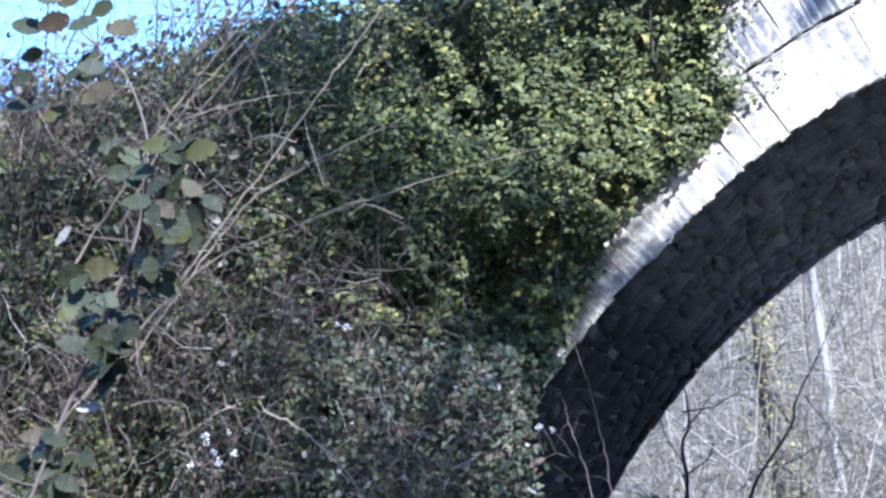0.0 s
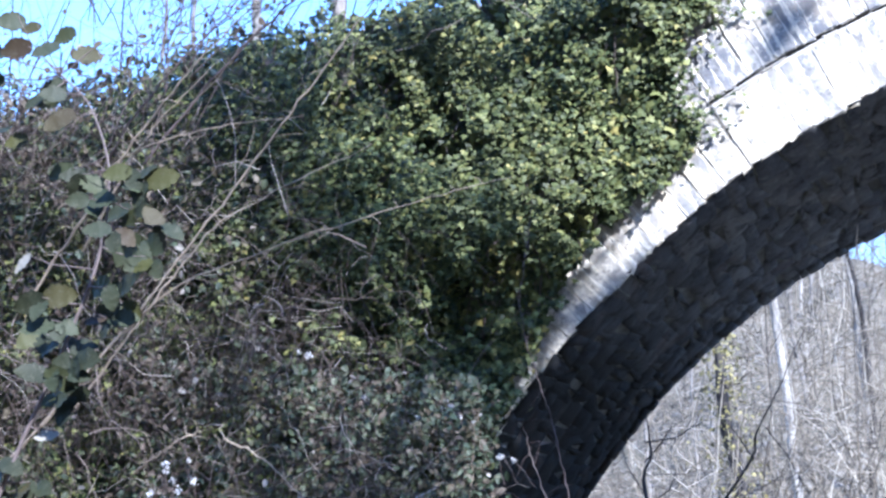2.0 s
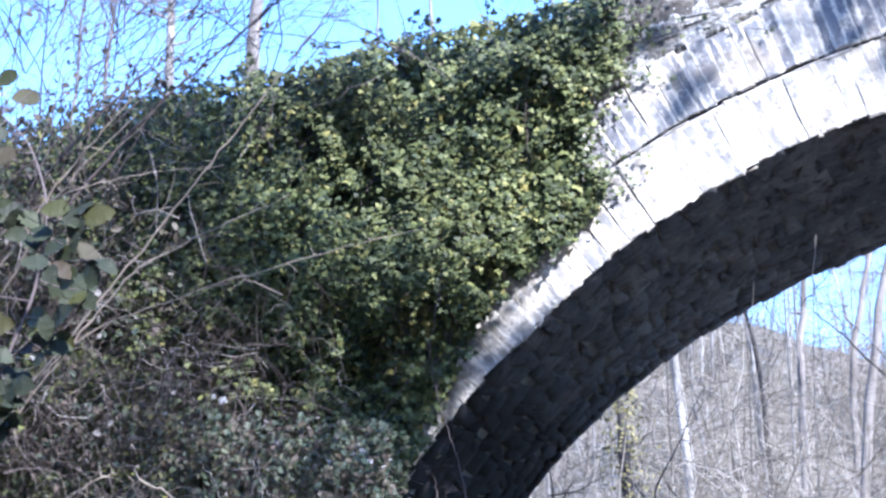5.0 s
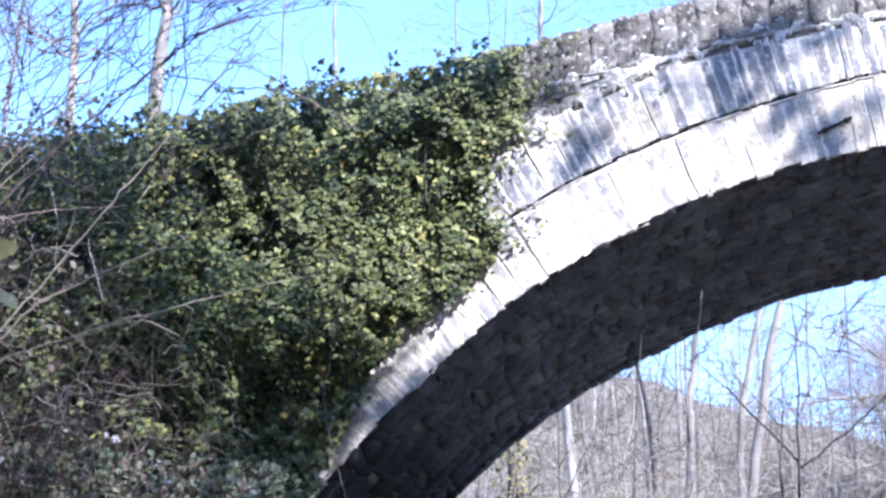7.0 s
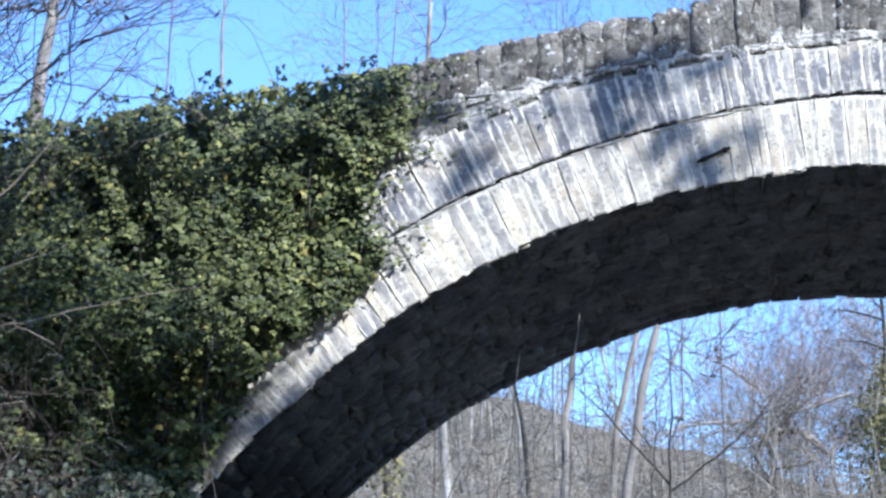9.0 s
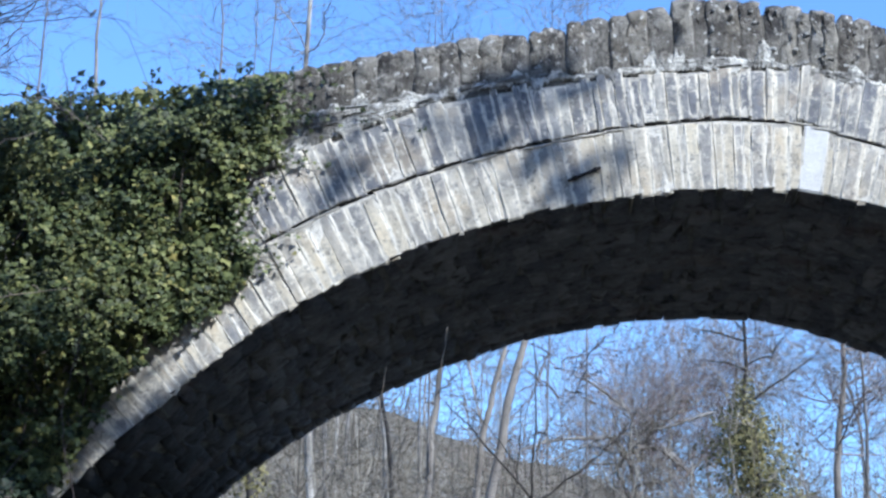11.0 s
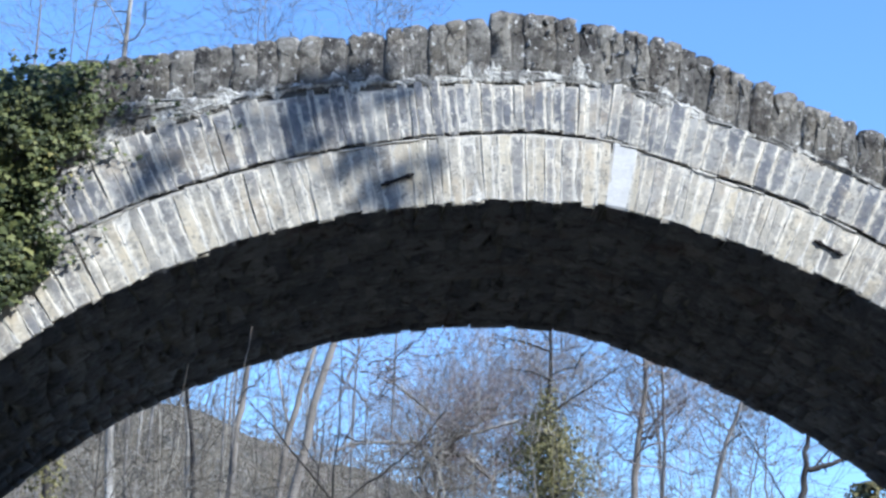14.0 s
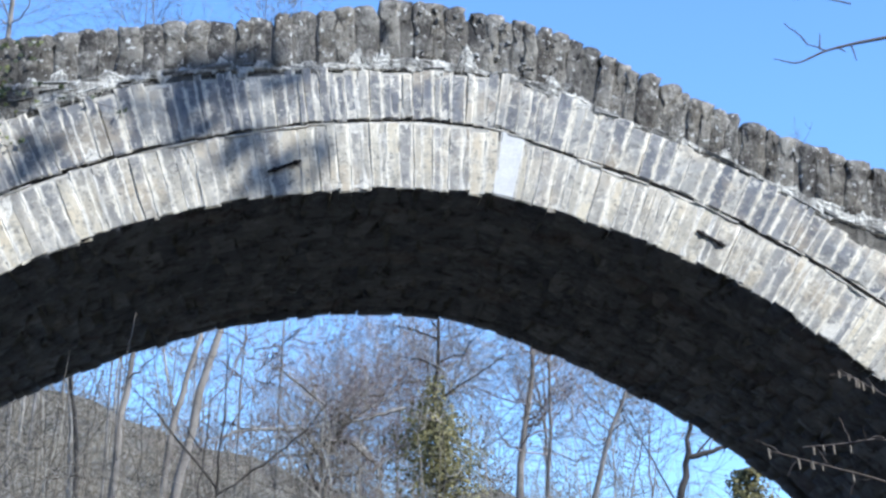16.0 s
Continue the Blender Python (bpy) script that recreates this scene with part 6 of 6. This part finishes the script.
def build_hillside():
    """Countless thin saplings and scrub on the slope, and farther crowns."""
    rng = np.random.default_rng(91)
    t = Tubes(3)
    for _ in range(3800):
        az = rng.uniform(-17, 24)
        y = 24 + 50 * rng.random() ** 0.7
        x = -y * math.tan(radians(az)) + rng.normal(0, 0.5)
        z = float(ground_height(x, y)) - 0.05
        h = rng.exponential(0.7) + 0.5 if rng.random() < 0.85 else rng.uniform(1.8, 3.6)
        d = np.array([rng.normal(0, 0.7), rng.normal(0, 0.3), rng.uniform(0.2, 1.0)]) * h
        a = np.array([x, y, z])
        l = bend(rng, a, a + d, rng.uniform(0, 0.15), 0.14, 5)
        r = 0.007 + 0.0055 * h * rng.uniform(0.4, 1.2)
        t.add(l, r, 0.005)
        for _ in range(4):
            j = rng.integers(1, 5)
            e = np.array([rng.normal(0, 0.8), rng.normal(0, 0.4), rng.uniform(-0.1, 0.7)]) * h * 0.45
            t.add(bend(rng, l[j], l[j] + e, 0.0, 0.12, 4), max(r * 0.5, 0.005), 0.004)
    for _ in range(400):
        az = rng.uniform(-15, 14)
        y = rng.uniform(20, 37)
        x = -y * math.tan(radians(az)) + rng.normal(0, 0.4)
        g = float(ground_height(x, y)) - 0.05
        a = np.array([x, y, g])
        h = min(rng.uniform(1.5, 6.0), max(1.2 + y * 0.27 - g, 1.2))
        d = np.array([rng.normal(0, 0.35), rng.normal(0, 0.15), 1.0]) * h
        l = bend(rng, a, a + d, rng.uniform(-0.05, 0.12), 0.10, 8)
        r = rng.uniform(0.010, 0.024)
        t.add(l, r, 0.005)
        for _ in range(9):
            j = rng.integers(2, 8)
            e = np.array([rng.normal(0, 1.0), rng.normal(0, 0.3), rng.normal(0.35, 0.5)]) * rng.uniform(0.3, 1.0)
            l2 = bend(rng, l[j], l[j] + e, 0.0, 0.14, 5)
            t.add(l2, max(r * 0.45, 0.006), 0.004)
            for _ in range(3):
                e2 = e * 0.3 + rng.normal(0, 0.3, 3) * np.linalg.norm(e)
                k = rng.integers(1, 5)
                t.add(bend(rng, l2[k], l2[k] + e2, 0, 0.12, 3), 0.0045, 0.003)
    for _ in range(250):
        az = rng.uniform(-15, 13)
        y = 23 + 44 * rng.random() ** 0.9
        x = -y * math.tan(radians(az)) + rng.normal(0, 0.4)
        g = float(ground_height(x, y)) - 0.05
        top = 1.4 + (y + 0.5) * 0.36
        h = min(rng.uniform(2.5, 8.5), max(top - g, 1.5))
        a = np.array([x, y, g])
        l = bend(rng, a, a + (rng.normal(0, 0.13) * h, rng.normal(0, 0.05) * h, h), 0, 0.06, 9)
        r = rng.uniform(0.012, 0.034)
        t.add(l, r, 0.005)
        for _ in range(rng.integers(5, 12)):
            j = rng.integers(3, 9)
            e = np.array([rng.normal(0, 0.6), rng.normal(0, 0.4), rng.uniform(0.1, 0.8)]) * h * rng.uniform(0.08, 0.24)
            l2 = bend(rng, l[j], l[j] + e, -0.04, 0.12, 5)
            t.add(l2, max(r * 0.35, 0.006), 0.004)
            for _ in range(3):
                k = rng.integers(1, 5)
                e2 = e * 0.4 + rng.normal(0, 0.3, 3) * np.linalg.norm(e)
                t.add(bend(rng, l2[k], l2[k] + e2, 0, 0.12, 3), 0.005, 0.003)
    ob = new("hillside_scrub", t.mesh("hillside_scrub", M_FAR_TWIG))
    tagged(ob, "bare grey-brown saplings and scrub on the hillside", "scrub", kind="stuff")


build_hillside()


# ---------- hazel at the right ----------
def build_hazel():
    rng = np.random.default_rng(13)
    hz = thing("hazel_bush", "bare hazel bush with hanging catkins on thin twigs", "bush", (4.6, 6.0, 0))
    o = np.array([4.6, 6.0, float(ground_height(4.6, 6.0))])
    hz.location = tuple(o)
    t = Tubes(5)
    runs = [
        [(4.6, 6, 0), (4.5, 6, 2.5), (4.1, 6, 4.6), (3.6, 6, 4.9), (3.10, 6, 4.75), (2.95, 6, 4.71), (2.80, 6, 4.66), (2.66, 6, 4.58), (2.55, 6, 4.60)],
        [(4.55, 6, 0), (4.3, 6, 2.0), (3.6, 6, 2.75), (2.97, 6, 3.02), (2.77, 6, 3.13)],
        [(4.65, 6, 0), (4.2, 6, 1.6), (3.6, 6, 2.4), (2.94, 6, 2.65), (2.70, 6, 2.70), (2.43, 6, 2.76)],
        [(4.65, 6, 0), (4.2, 6, 1.8), (3.6, 6, 2.6), (2.96, 6, 2.84), (2.75, 6, 2.80), (2.58, 6, 2.78)],
    ]
    dense = []
    for run, r in zip(runs, (0.016, 0.008, 0.008, 0.007)):
        p = np.array(run) - o
        p[0, 2] = 0
        s = np.linspace(0, len(p) - 1, 5 * len(p))
        q = np.stack([np.interp(s, np.arange(len(p)), p[:, k]) for k in range(3)], -1)
        for _ in range(2):
            q[1:-1] = (q[:-2] + 2 * q[1:-1] + q[2:]) / 4
        t.add(q, r, 0.0022)
        dense.append(q)
    for a, b in (((2.80, 6, 4.66), (2.715, 6, 4.685)), ((2.715, 6, 4.685), (2.61, 6, 4.785)), ((2.775, 6, 4.665), (2.778, 6, 4.745)), ((2.86, 6, 4.68), (2.90, 6, 4.66)), ((2.93, 6, 4.70), (2.95, 6, 4.62)), ((2.9, 5.9, 4.86), (2.62, 5.9, 4.86))):
        t.add(bend(rng, np.array(a) - o, np.array(b) - o, 0.05, 0.05, 5), 0.004, 0.002)
    for q in dense[1:]:
        for i in range(len(q) - 12, len(q) - 1, 2):
            e = rng.normal(0, 0.06, 3) * (1, 0.5, 1) + (-0.05, 0, 0.0)
            t.add(bend(rng, q[i], q[i] + e, 0.1, 0.12, 5), 0.0025, 0.0015)
    part("branches", t.mesh("branches", M_TWIG), hz, "thin brown hazel branches", "stuff")
    for q in dense[1:]:
        for i in range(len(q) - 9, len(q)):
            if rng.random() < 0.6:
                for k in range(rng.integers(1, 3)):
                    c = Tubes(6)
                    long = rng.uniform(0.025, 0.05)
                    a = np.zeros(3)
                    pts = np.array([(0, 0, 0), (0.001, 0, -0.2), (0.003, 0, -0.6), (0.004, 0, -0.9), (0.004, 0, -1.0)]) * (1, 1, long)
                    c.add(pts[:2], 0.001, 0.0045)
                    c.add(pts[1:4], 0.0045, 0.004)
                    c.add(pts[3:], 0.004, 0.001)
                    part("catkin", c.mesh("catkin", M_CATKIN), hz, m=Matrix.Translation(q[i] + rng.normal(0, 0.006, 3)))


build_hazel()
